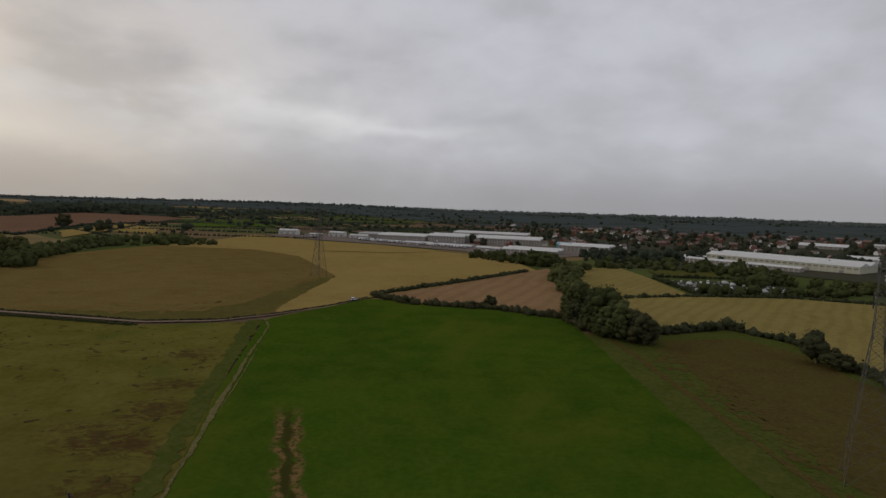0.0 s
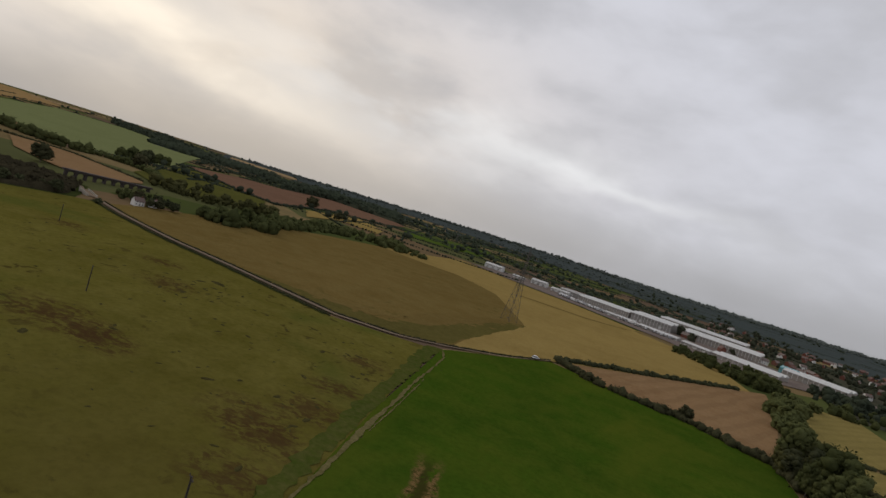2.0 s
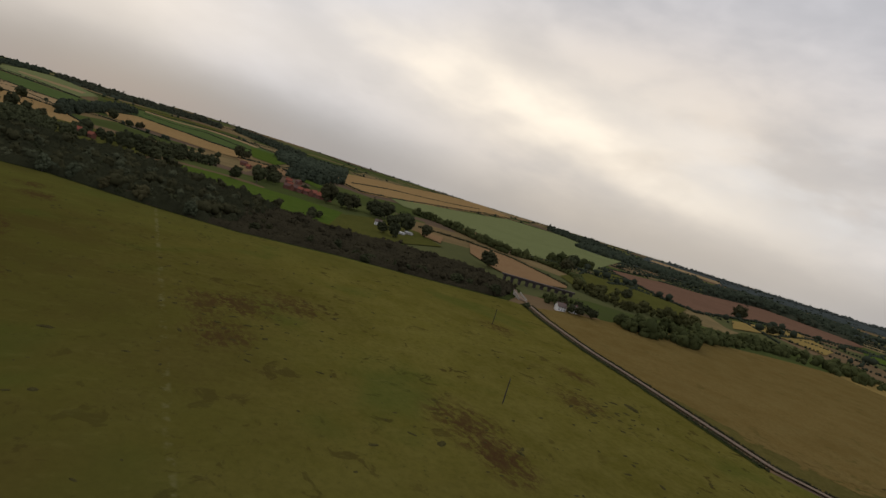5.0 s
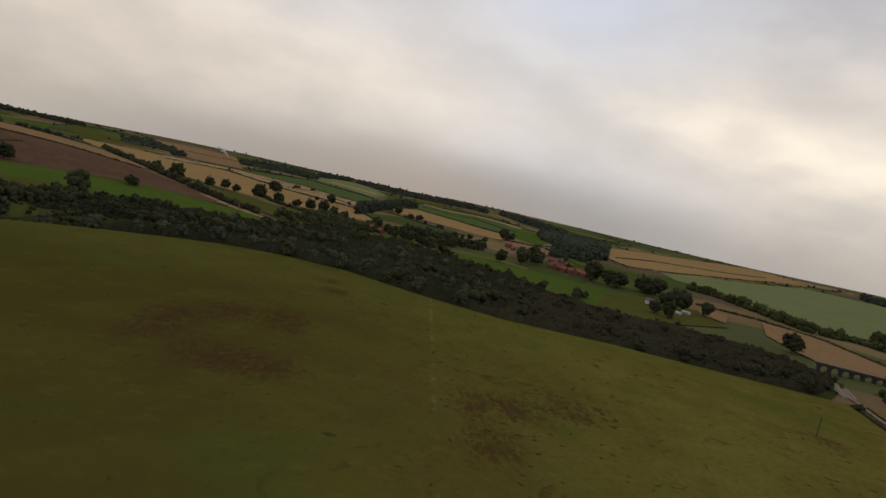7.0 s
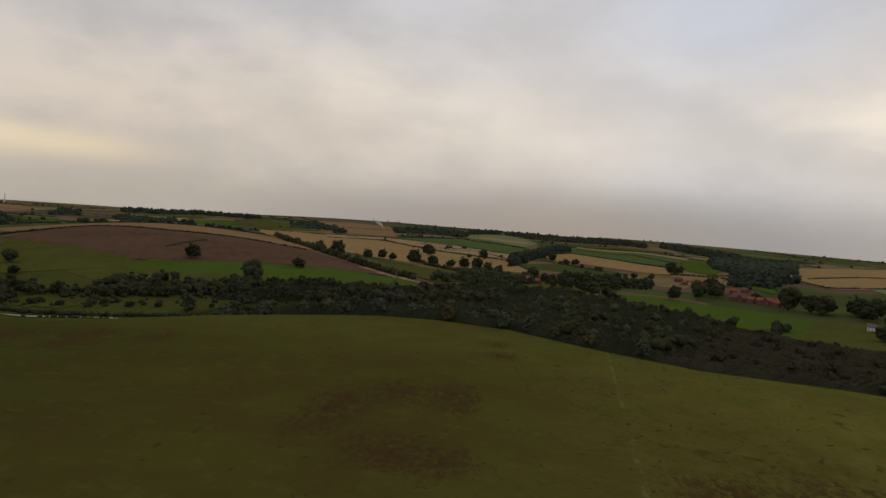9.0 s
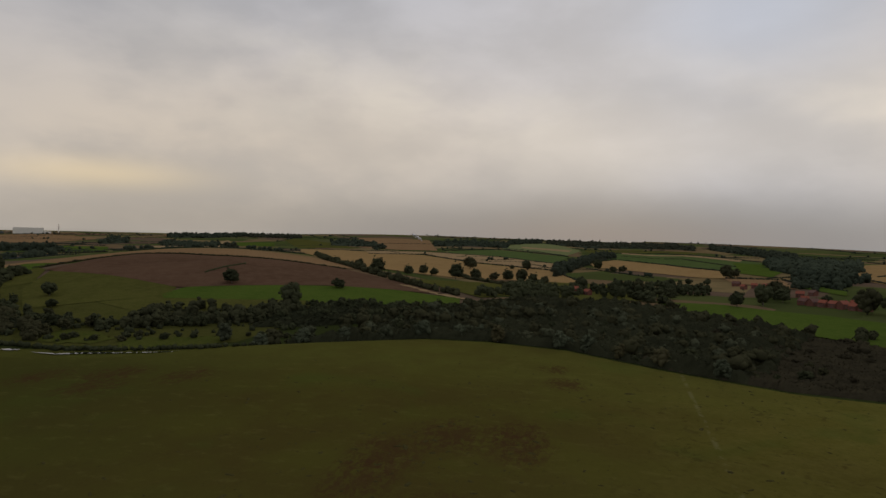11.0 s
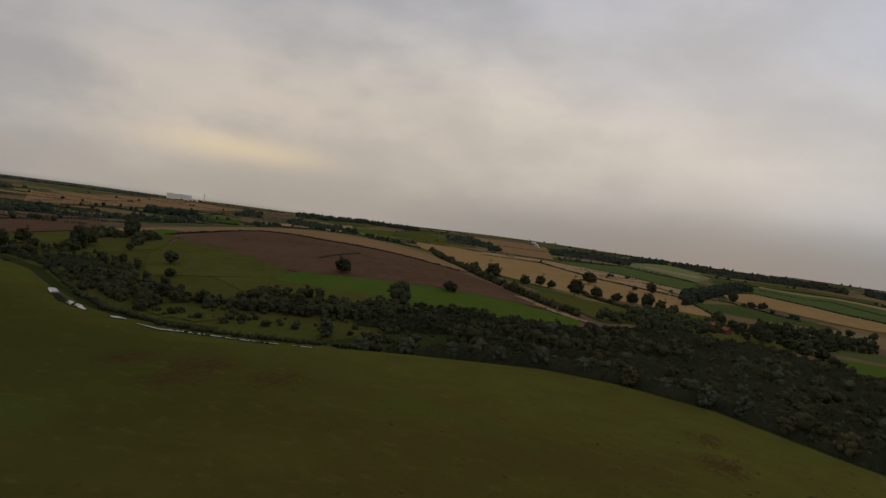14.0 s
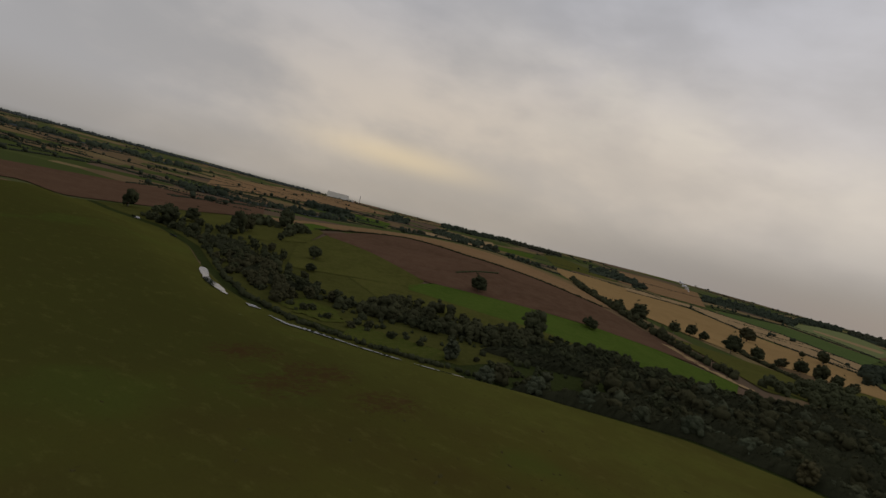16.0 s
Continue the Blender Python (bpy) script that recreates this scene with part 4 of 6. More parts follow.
def thicket(label, a, b, high, mat, seed, start=0.0, end=1.0, lo=0.0, hi=1.0, cell=1.7, bump=9.0, fuzz=0.9):
    """A closed thicket: one billowing leaf surface over the ground between two lines, sunk to the ground at its edges, rough with sprays."""
    rng = np.random.RandomState(seed)
    p, q = resample(a, 800), resample(b, 800)
    i0, i1 = int(start * 799), int(end * 799)
    p, q = p[i0:i1 + 1], q[i0:i1 + 1]
    p, q = p * (1 - lo) + q * lo, p * (1 - hi) + q * hi
    n = int(length((p + q) / 2) / cell)
    m = max(6, int(np.median(np.hypot(*(p - q).T)) / cell))
    p, q = resample(p, n), resample(q, n)
    t = np.linspace(0, 1, m)[None, :, None]
    g = p[:, None] * (1 - t) + q[:, None] * t + rng.uniform(-0.4, 0.4, (n, m, 2)) * cell
    z = land(g[..., 0], g[..., 1])
    h = np.empty((n, m))
    for i in range(n):
        for j in range(m):
            x, y = g[i, j]
            low = noise.noise(Vector((x / (bump * 5), y / (bump * 5), seed)))
            puff = abs(noise.noise(Vector((x / bump, y / bump, seed + 3)))) * 1.5 + abs(noise.noise(Vector((x / bump * 2.3, y / bump * 2.3, seed + 5)))) * 0.7
            h[i, j] = 0.42 + 0.45 * low + 0.72 * puff + rng.uniform(-0.12, 0.12)
    edge = np.minimum(np.minimum(np.arange(m), np.arange(m)[::-1])[None, :], np.minimum(np.arange(n), np.arange(n)[::-1])[:, None])
    h = np.maximum(h, 0.12) * high * np.clip(0.25 + edge / 3.0, 0, 1)
    h[edge == 0] = -0.3
    v = np.concatenate([g, (z + h)[..., None]], -1).reshape(-1, 3)
    k = (np.arange(n - 1)[:, None] * m + np.arange(m - 1)).ravel()
    f = np.concatenate([np.c_[k, k + 1, k + m + 1], np.c_[k, k + m + 1, k + m]])
    if np.cross(v[f[0][1]] - v[f[0][0]], v[f[0][2]] - v[f[0][0]])[2] < 0:
        f = f[:, ::-1]
    pick = rng.randint(0, len(v), int(len(v) * 1.2))
    v, f = joined((v, f), sprays(v[pick], np.full(len(pick), 0.25), rng, 1, fuzz * 0.6))
    return tagged(new("thicket", fast_mesh("thicket", v, f, mat, True)), label, "woodland", kind="stuff")


# riverside trees: several kinds, planted densely along the near edge of the wood, a joined mass behind
KINDS = [tree("dark green riverside tree in full leaf", 11, 10, 9, LEAF, group="riverside trees"),
         tree("dark green riverside tree in full leaf", 12, 12, 10, LEAF, group="riverside trees"),
         tree("tall dark green riverside tree", 13, 14, 9, LEAF, group="riverside trees"),
         tree("low spreading dark riverside bush", 14, 5, 8, LEAF, 0.06, 24, group="riverside trees"),
         tree("rusty brown riverside shrub", 15, 5, 7, LEAF_DULL, 0.06, 24, group="riverside trees")]
WILLOWS = [tree("grey-green rounded riverside willow", 21, 9, 10, LEAF_WILLOW, 0.08, 34, group="willows"),
           tree("grey-green tall riverside willow", 22, 11, 9, LEAF_WILLOW, 0.08, 34, group="willows")]
FIELD_TREES = [tree("dark rounded field tree in full leaf", 31, 11, 11, LEAF, 0.13, 40, group="field trees"),
               tree("dark broad field tree in full leaf", 32, 11, 12, LEAF, 0.13, 40, group="field trees"),
               tree("dark upright field tree in full leaf", 33, 13, 11, LEAF, 0.12, 40, group="field trees")]
DITCH_TREES = [tree("olive green ditch tree in full leaf", 41, 9, 9, LEAF_COPSE, 0.08, 40, 0.16, group="ditch trees"), tree("olive green bushy ditch tree", 42, 6, 8, LEAF_COPSE, 0.06, 36, 0.16, group="ditch trees"),
               tree("dark green ditch tree in full leaf", 43, 10, 8, LEAF, 0.08, 40, 0.16, group="ditch trees")]
FRONT = shifted(EDGE, -4)
grow(KINDS, [(x, y) for x, y in between(FRONT, OUTER, 105, 5, 0.0, 0.40, 0.50, 1.0)], 1, 0.7, 1.1)
grow(KINDS[:4], [(x, y) for x, y in between(FRONT, OUTER, 34, 6, 0.3, 1.0, 0.34, 0.5)], 2, 0.7, 1.1)
grow(KINDS[:4], [(x, y) for x, y in between(FRONT, OUTER, 26, 6, 0.25, 0.6, 0.10, 0.34)], 22, 0.6, 1.0)
grow(KINDS[3:4], [(x - 4, y) for x, y in between(FRONT, OUTER, 40, 7, 0.06, 0.16, 0.06, 0.5)], 3, 0.5, 1.0)
grow(WILLOWS, [(-485, -200), (-492, -170), (-505, -145), (-520, -118), (-536, -95), (-545, -70), (-541, -40), (-546, -20), (-535, 5), (-530, 25), (-515, 45), (-500, 68),
               (-480, 100), (-560, -85), (-500, -238), (-510, -180), (-560, -55), (-552, 10)], 4, 0.8, 1.3)
thicket("dense dark riverside thicket", FRONT, OUTER, 7.5, LEAF_THICKET, 71, 0.52, 0.80, 0.0, 0.97, 1.7, 11.0)
thicket("dark reddish-brown riverside scrub thicket", FRONT, OUTER, 4.6, LEAF_DULL, 72, 0.76, 0.995, 0.0, 0.97, 1.7, 7.0)
thicket("dark scrub thicket along the foot of the meadow slope", FRONT, OUTER, 4.8, LEAF_THICKET, 74, 0.315, 0.42, 0.52, 0.98, 1.8, 8.0)
thicket("dark scrub thicket inside the river bend", FRONT, OUTER, 4.2, LEAF_THICKET, 75, 0.16, 0.29, 0.16, 0.42, 1.8, 7.0)
thicket("dark thicket on the river flats under the hill", FRONT, OUTER, 5.5, LEAF_THICKET, 73, 0.41, 0.535, 0.38, 0.98, 1.8, 8.0)
canopy("dense dark riverside woodland", between(FRONT, OUTER, 330, 8, 0.02, 1.0, 0.50, 0.80), 8.5, 8.0, LEAF, 3, 1, 8)
canopy("dark reddish-brown riverside scrub", between(FRONT, OUTER, 320, 9, 0.01, 1.0, 0.74, 1.0), 5.2, 6.0, LEAF_DULL, 4, 1, 7)
canopy("scattered dark bushes on the river flats", np.concatenate([between(FRONT, OUTER, 110, 10, 0.2, 0.6, 0.10, 0.33), between(FRONT, OUTER, 160, 14, 0.40, 1.0, 0.33, 0.52)]), 5.5, 6, LEAF, 5, 1, 6)
canopy("dense dark trees at the foot of the hill", between([(-600, -245), (-665, -215), (-735, -120)], FOOT[2:], 70, 15, 0.0, 0.75), 5.5, 8, LEAF, 6, 2)
canopy("grey-green willow scrub in the riverside wood", between(FRONT, OUTER, 150, 16, 0.02, 0.7, 0.50, 0.78), 8.0, 7, LEAF_WILLOW, 16, 1, 7)
hedge("dark bushes along the far river bank", [(-494, -680), (-494, -600), (-490, -540), (-464, -470), (-450, -440), (-438, -405), (-430, -368), (-432, -340), (-432, -310), (-442, -290), (-456, -262), (-474, -236), (-492, -214)], 2.6, 4.0, LEAF, 46, 0.06)
canopy("dark bushes crowding the river bend", between([(-462, -470), (-450, -425), (-440, -385), (-440, -350)], [(-500, -490), (-500, -440), (-480, -400), (-470, -360)], 60, 47), 6.0, 8, LEAF, 48, 2)
canopy("dark bushes crowding the upper river", between([(-486, -690), (-490, -600), (-484, -540), (-470, -490)], [(-505, -690), (-510, -600), (-508, -540), (-500, -490)], 46, 49), 5.0, 6.5, LEAF, 50, 2)
canopy("low dark scrub thicket on the river flats", between(FRONT, OUTER, 120, 59, 0.06, 0.6, 0.24, 0.5), 2.4, 4.5, LEAF, 60, 1, 6)
canopy("dark trees under the rough meadow slope", between([(-500, -330), (-530, -290), (-560, -250), (-600, -230)], [(-535, -345), (-582, -345), (-605, -300), (-640, -255)], 260, 51), 6.0, 6.5, LEAF, 52, 1, 6)
canopy("dark thicket beside the hill meadow", between([(-624, -704), (-623, -642)], [(-650, -690), (-645, -635)], 22, 53), 7, 9, LEAF, 54, 2)
canopy("dark thicket below the hill meadow", between([(-590, -560), (-600, -575)], [(-660, -640), (-665, -610)], 26, 55), 6, 8, LEAF, 56, 2)

# single trees on the hill and along the far hedges
grow([FIELD_TREES[2]], [(-640, -259, 1.75)], 5, 1, 1)
grow([FIELD_TREES[0]], [(-702, -366, 1.6)], 6, 1, 1)
grow([FIELD_TREES[1]], [(-767, -265, 1.15)], 7, 1, 1)
grow(FIELD_TREES, [(-1658, -285, 2.08), (-1124, -204, 1.52), (-1188, -180, 1.36), (-1228, -154, 1.28), (-1234, -127, 1.12), (-1216, -101, 0.96), (-1196, -77, 1.20), (-1221, -59, 1.20), (-1743, -186, 1.04), (-1727, -144, 1.20),
                   (-1030, -260, 1.04), (-1148, -270, 0.96), (-1165, -254, 1.12), (-972, -293, 1.28), (-982, -327, 1.04), (-1642, 334, 1.44), (-1681, 360, 1.76), (-1907, 43, 1.20), (-1790, 82, 1.20), (-1809, 106, 1.28),
                   (-998, 219, 1.28), (-1053, 140, 1.04), (-1139, 302, 1.60), (-1097, 279, 0.96), (-540, -440, 0.8), (-575, -480, 0.7), (-560, -600), (-545, -590), (-580, -610, 0.9), (-600, -640, 0.8), (-640, -690, 0.7),
                   (-665, -655, 0.8), (-650, -640, 0.7), (-540, -660, 0.9), (-520, -700), (-505, -740), (-495, -620, 0.8), (-510, -545, 0.7)], 8, 0.85, 1.15)
hedge("low dark scrub line in the ploughed field", [(-735, -424), (-773, -427), (-818, -423)], 1.6, 2.6, seed=33)
hedge("dark hedge along the hill crest", [(-700, -640), (-780, -632), (-856, -620), (-856, -505), (-905, -420), (-935, -330)], 2.0, 2.6, seed=3)
hedge("overgrown hedge with trees running up the hill", [(-1600, -700), (-1164, -468), (-1045, -385), (-955, -305), (-904, -235), (-852, -140)], 8.5, 8.5, seed=4)
canopy("dark trees between hill and village", between([(-870, -120), (-900, -60), (-930, 0)], [(-1060, -100), (-1120, -50), (-1160, 20)], 130, 57), 8, 9, LEAF, 58, 2)
hedge("overgrown hedge under the far stubble field", [(-1330, -260), (-1180, -190), (-1090, -110), (-1000, -60)], 6.0, 7.0, seed=5)

# by the village and to the north
VILLAGE_TREES = [(-1075, 230, 1.0), (-1040, 262, 1.1), (-1085, 300), (-935, 350, 1.2), (-915, 368, 1.2), (-905, 385), (-890, 372), (-1120, 300), (-1160, 320), (-1060, 350), (-1030, 375),
                 (-880, 405), (-860, 420), (-900, 420, 1.2), (-840, 400), (-820, 430), (-800, 410, 0.9), (-770, 390, 0.8), (-740, 400, 0.9), (-720, 420, 0.8), (-705, 350, 0.8), (-680, 355, 0.7),
                 (-960, 120, 1.0), (-945, 100), (-985, 90), (-1020, 60), (-1100, 130), (-1130, 100), (-1150, 150), (-1180, 120), (-1210, 160), (-1240, 110), (-1290, 150)]
grow(FIELD_TREES, VILLAGE_TREES, 9, 0.8, 1.2)
canopy("dark wood before the village", between([(-1000, 30), (-1060, 110), (-1180, 230)], [(-1140, -10), (-1250, 110), (-1300, 240)], 160, 21), 12, 10, LEAF, 7)
hedge("tall line of dark hedgerow trees", [(-1101, 590), (-1026, 613), (-901, 601), (-773, 586), (-757, 617)], 13.0, 11.0, LEAF_COPSE, 6)
hedge("dark hedgerow bushes beyond the tan field", [(-757, 617), (-762, 643), (-721, 652), (-673, 646), (-600, 600)], 7.0, 8.0, LEAF_COPSE, 66)
canopy("dense dark copse beside the pale green crop", between([(-815, 720), (-848, 856)], [(-850, 745), (-885, 870)], 40, 87), 11, 10, LEAF_COPSE, 88, 1, 6)
canopy("low dark trees behind the bridge house", between([(-545, 533), (-470, 528), (-448, 573), (-429, 614)], [(-570, 560), (-510, 580), (-480, 620), (-460, 650)], 110, 95), 8, 7, LEAF_COPSE, 96, 1, 6)
hedge("thin dark hedge above the tan field", [(-829, 465), (-789, 532), (-701, 557), (-549, 527)], 2.4, 3.0, seed=7)
canopy("dark copse beside the harvested field", between([(-352, 430), (-342, 452), (-333, 490)], [(-395, 440), (-400, 480), (-385, 560)], 70, 22), 8, 9, LEAF_COPSE, 8)
canopy("line of dark trees behind the harvested field", between([(-365, 540), (-395, 700), (-330, 760), (-300, 800)], [(-400, 540), (-450, 760), (-400, 860), (-350, 880)], 170, 23), 6.5, 9, LEAF_COPSE, 9)
grow(FIELD_TREES, [(-700, 655), (-716, 668), (-735, 690), (-752, 710), (-770, 730), (-560, 640), (-640, 1010, 1.4), (-384, 341, 0.5), (-567, 423, 1.0), (-385, 398, 0.5), (-382, 410, 0.55), (-404, 412, 0.7), (-398, 420, 0.6), (-410, 400, 0.6), (-389, 391, 0.3), (-540, 940), (-560, 990)], 10, 0.8, 1.1)

# hedges and trees round the near fields
hedge("dark hedge between crop and stubble", [(-44, 386), (-19, 362), (30, 352), (69, 328), (74, 300)], 3.6, 4.6, seed=8, step=0.38)
hedge("dark hedge along the golden field", [(-45, 390), (16, 470), (78, 555)], 2.8, 3.6, seed=9, step=0.38)
hedge("dark hedge with gaps along the stubble", [(92, 289), (113, 297), (151, 314), (170, 284), (165, 240), (169, 205), (178, 150)], 4.0, 4.4, seed=10, gap=0.04, step=0.4)
hedge("low hedge between pale fields", [(123, 409), (178, 428), (255, 434), (335, 403), (450, 330)], 3.0, 3.4, seed=11, gap=0.2)
hedge("low hedge beyond the pale field", [(190, 440), (192, 540), (200, 552), (285, 550)], 2.6, 3.0, seed=12, gap=0.15)
hedge("low dark ditch growth along the lane", [(x + 1, y - 7.0) for x, y in LANE[2:7]], 0.8, 1.5, seed=13, gap=0.03)
hedge("thin dark hedge on the far side of the lane", [(x, y + 3.2) for x, y in LANE[2:]], 0.8, 1.1, seed=14, gap=0.2)
grow(FIELD_TREES, [(30, 358, 0.55), (160, 236, 0.75), (157, 246, 0.6), (163, 210, 0.7), (172, 200, 0.65)], 11, 0.95, 1.05)
grow(DITCH_TREES, [(80, 292, 1.5), (86, 286, 1.7), (91, 280, 1.6), (84, 300, 1.4), (93, 270, 1.1)], 13, 0.95, 1.1)
grow(DITCH_TREES, [(x, y) for x, y in between([(68, 345), (71, 305), (77, 275)], [(90, 350), (91, 310), (93, 280)], 34, 25)], 12, 0.6, 0.95)
canopy("dark trees along the ditch to the factory", between([(80, 360), (86, 430), (92, 520), (128, 600)], [(104, 360), (104, 430), (112, 500), (150, 600)], 90, 26), 6, 7, LEAF_COPSE, 12, 2)
canopy("dark trees below the factory", between([(20, 705), (70, 640), (110, 600)], [(40, 740), (95, 690), (135, 640)], 70, 27), 7, 8, LEAF_COPSE, 13, 2)
canopy("dark trees between fields and town", between([(150, 600), (200, 620), (300, 560)], [(200, 720), (330, 690), (340, 590)], 120, 28), 5.5, 8, LEAF_COPSE, 14)
canopy("dark trees before the cream warehouse", between([(236, 480), (287, 505), (316, 498), (343, 464)], [(250, 505), (300, 530), (332, 522), (362, 490)], 60, 97), 6, 7, LEAF_COPSE, 98, 1, 6)
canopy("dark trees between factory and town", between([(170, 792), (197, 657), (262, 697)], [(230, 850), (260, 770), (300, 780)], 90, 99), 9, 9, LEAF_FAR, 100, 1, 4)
canopy("dark trees round the parking yard", between([(195, 440), (260, 445), (330, 450), (420, 460)], [(200, 452), (265, 455), (340, 480), (430, 490)], 70, 29), 5, 7, LEAF_COPSE, 15)


# distant hedgerows and woods, in the half of the country that the flight looks over
def inside(x, y, ring):
    odd = False
    for (x0, y0), (x1, y1) in zip(ring, ring[1:] + ring[:1]):
        if (y0 > y) != (y1 > y) and x < (x1 - x0) * (y - y0) / (y1 - y0) + x0:
            odd = not odd
    return odd


# open fields that no hedge crosses
CLEAR = [
    [(-2465, -1196), (-2617, -1121), (-2380, -770), (-2365, -615), (-1944, -324), (-1741, -74), (-1389, -3), (-1302, -2), (-1287, -123), (-1173, -220), (-1155, -278), (-1162, -322), (-1102, -375), (-1182, -476), (-1992, -944)],
    [(-3684, -1417), (-3736, -1171), (-3704, -958), (-2760, -660), (-2747, -844), (-2864, -1085)],
    [(-2734, -614), (-2966, -408), (-2567, -66), (-2097, -85), (-2384, -320), (-2572, -550)],
    [(-3364, -422), (-3846, -332), (-3728, -188), (-3077, -24), (-2635, -80), (-2873, -240), (-3071, -410)],
    [(-2244, 15), (-2482, 113), (-2277, 268), (-1852, 385), (-1645, 358), (-1649, 318), (-1796, 212), (-1912, 120), (-1983, 36)],
    [(-2932, 94), (-3030, 307), (-2757, 452), (-2380, 636), (-1875, 430), (-1911, 397), (-2341, 275), (-2495, 83)],
    [(-2532, 941), (-2786, 1181), (-3143, 1593), (-4021, 2620), (-2846, 2090), (-2733, 2002), (-2510, 1691), (-1795, 1037), (-1501, 753), (-1369, 577), (-1684, 600)],
    [(-1523, 715), (-1742, 1008), (-2608, 1902), (-2358, 2141), (-1635, 1765), (-1369, 1477), (-832, 833), (-829, 675), (-1037, 713), (-1193, 691), (-1272, 646)],
    [(-974, 1026), (-985, 1223), (-943, 1316), (-1003, 1664), (-847, 1731), (-676, 1533), (-649, 1471), (-619, 1278), (-672, 1133), (-593, 831), (-720, 876), (-926, 984)],
]
for k, line in enumerate([
    [(-2306, -818), (-2408, -627), (-1976, -330), (-1765, -75), (-1389, -3)],
    [(-2514, -1181), (-2595, -950), (-2638, -679), (-2419, -326), (-2097, -85)],
    [(-2774, -637), (-3013, -415), (-2603, -67)],
    [(-3122, -417), (-2917, -244), (-2635, -80)],
    [(-2276, 15), (-2518, 114), (-2309, 272), (-1872, 389)],
    [(-2980, 95), (-3074, 311), (-2800, 459), (-2423, 648)],
    [(-2765, 147), (-2600, 366), (-2084, 449)],
    [(-3257, -1111), (-3326, -838)],
    [(-1662, 332), (-1525, 422), (-1230, 436)],
    [(-1718, 612), (-1395, 587), (-1530, 767), (-1854, 1070), (-2581, 1737), (-2733, 2002)],
    [(-1746, 689), (-2106, 970), (-2424, 1355), (-2867, 1883)],
    [(-2608, 1902), (-2358, 2141), (-1635, 1765)],
    [(-944, 996), (-710, 864), (-585, 821), (-662, 1116), (-609, 1259)],
    [(-985, 1223), (-943, 1316), (-1003, 1664), (-847, 1731)],
    [(-1842, -2112), (-2092, -2129), (-2083, -1841)],
    [(-1467, -1523), (-1254, -1052)],
]):
    hedge("dark hedge between distant fields", line, 3.4, 4.6, LEAF_FAR, 70 + k, 0.10, step=1.0)


def far_hedges(seed, count, label, yaws=(-45, 172), dists=(1500, 4600)):
    rng = np.random.RandomState(seed)
    cs, rs = [], []
    for _ in range(count):
        yaw, dist = radians(rng.uniform(*yaws)), rng.uniform(*dists)
        x, y = -100 - math.sin(yaw) * dist, math.cos(yaw) * dist
        turn = radians(25) + rng.choice([0, math.pi / 2]) + rng.normal(0, 0.18)
        for s in np.arange(-rng.uniform(60, 300), rng.uniform(60, 300), 5.5):
            if rng.uniform() < 0.08:
                continue
            px, py = x + math.cos(turn) * s + rng.normal(0, 0.6), y + math.sin(turn) * s + rng.normal(0, 0.6)
            if math.hypot(px + 100, py) > 4750 or math.hypot(px + 100, py) < dists[0] - 60 or any(inside(px, py, q) for q in CLEAR) or (px + 920) ** 2 + (py + 560) ** 2 < 420**2:
                continue
            tree_here = rng.uniform() < 0.04
            r = rng.uniform(4.5, 7.0) if tree_here else rng.uniform(1.8, 2.8)
            cs.append((px, py, level(px, py) + r * (1.0 if tree_here else 0.35)))
            rs.append(r)
    v, f = clumps(cs, rs, rng, 1, 0.28, 0.9)
    return tagged(new("hedgerow", fast_mesh("hedgerow", v, f, LEAF_FAR)), label, "hedgerow", kind="stuff")


far_hedges(51, 420, "distant dark hedgerows between farm fields")
far_hedges(52, 60, "dark hedgerows and trees beyond the golden field", (12, 42), (1000, 2100))
far_hedges(53, 50, "dark hedgerows and trees beyond the factory", (-12, 20), (1350, 2300))
far_hedges(54, 40, "dark hedgerows behind the ploughed hill", (118, 170), (1250, 2200))


def polar(yaw, dist):
    return (-100 - math.sin(radians(yaw)) * dist, math.cos(radians(yaw)) * dist)


def far_wood(yaw_a, yaw_b, near, far, count, seed, high=16, wide=26, mat=None):
    a = [polar(y, near * (1 + 0.03 * math.sin(y * 1.3))) for y in np.linspace(yaw_a, yaw_b, 24)]
    b = [polar(y, far * (1 + 0.03 * math.sin(y * 0.9))) for y in np.linspace(yaw_a, yaw_b, 24)]
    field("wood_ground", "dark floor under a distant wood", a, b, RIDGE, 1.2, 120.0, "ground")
    canopy("distant dark woodland on the skyline", between(a, b, int(count * 1.8), seed), high * 0.8, wide, mat or LEAF_FAR, seed, 1, 1, leafy=0)


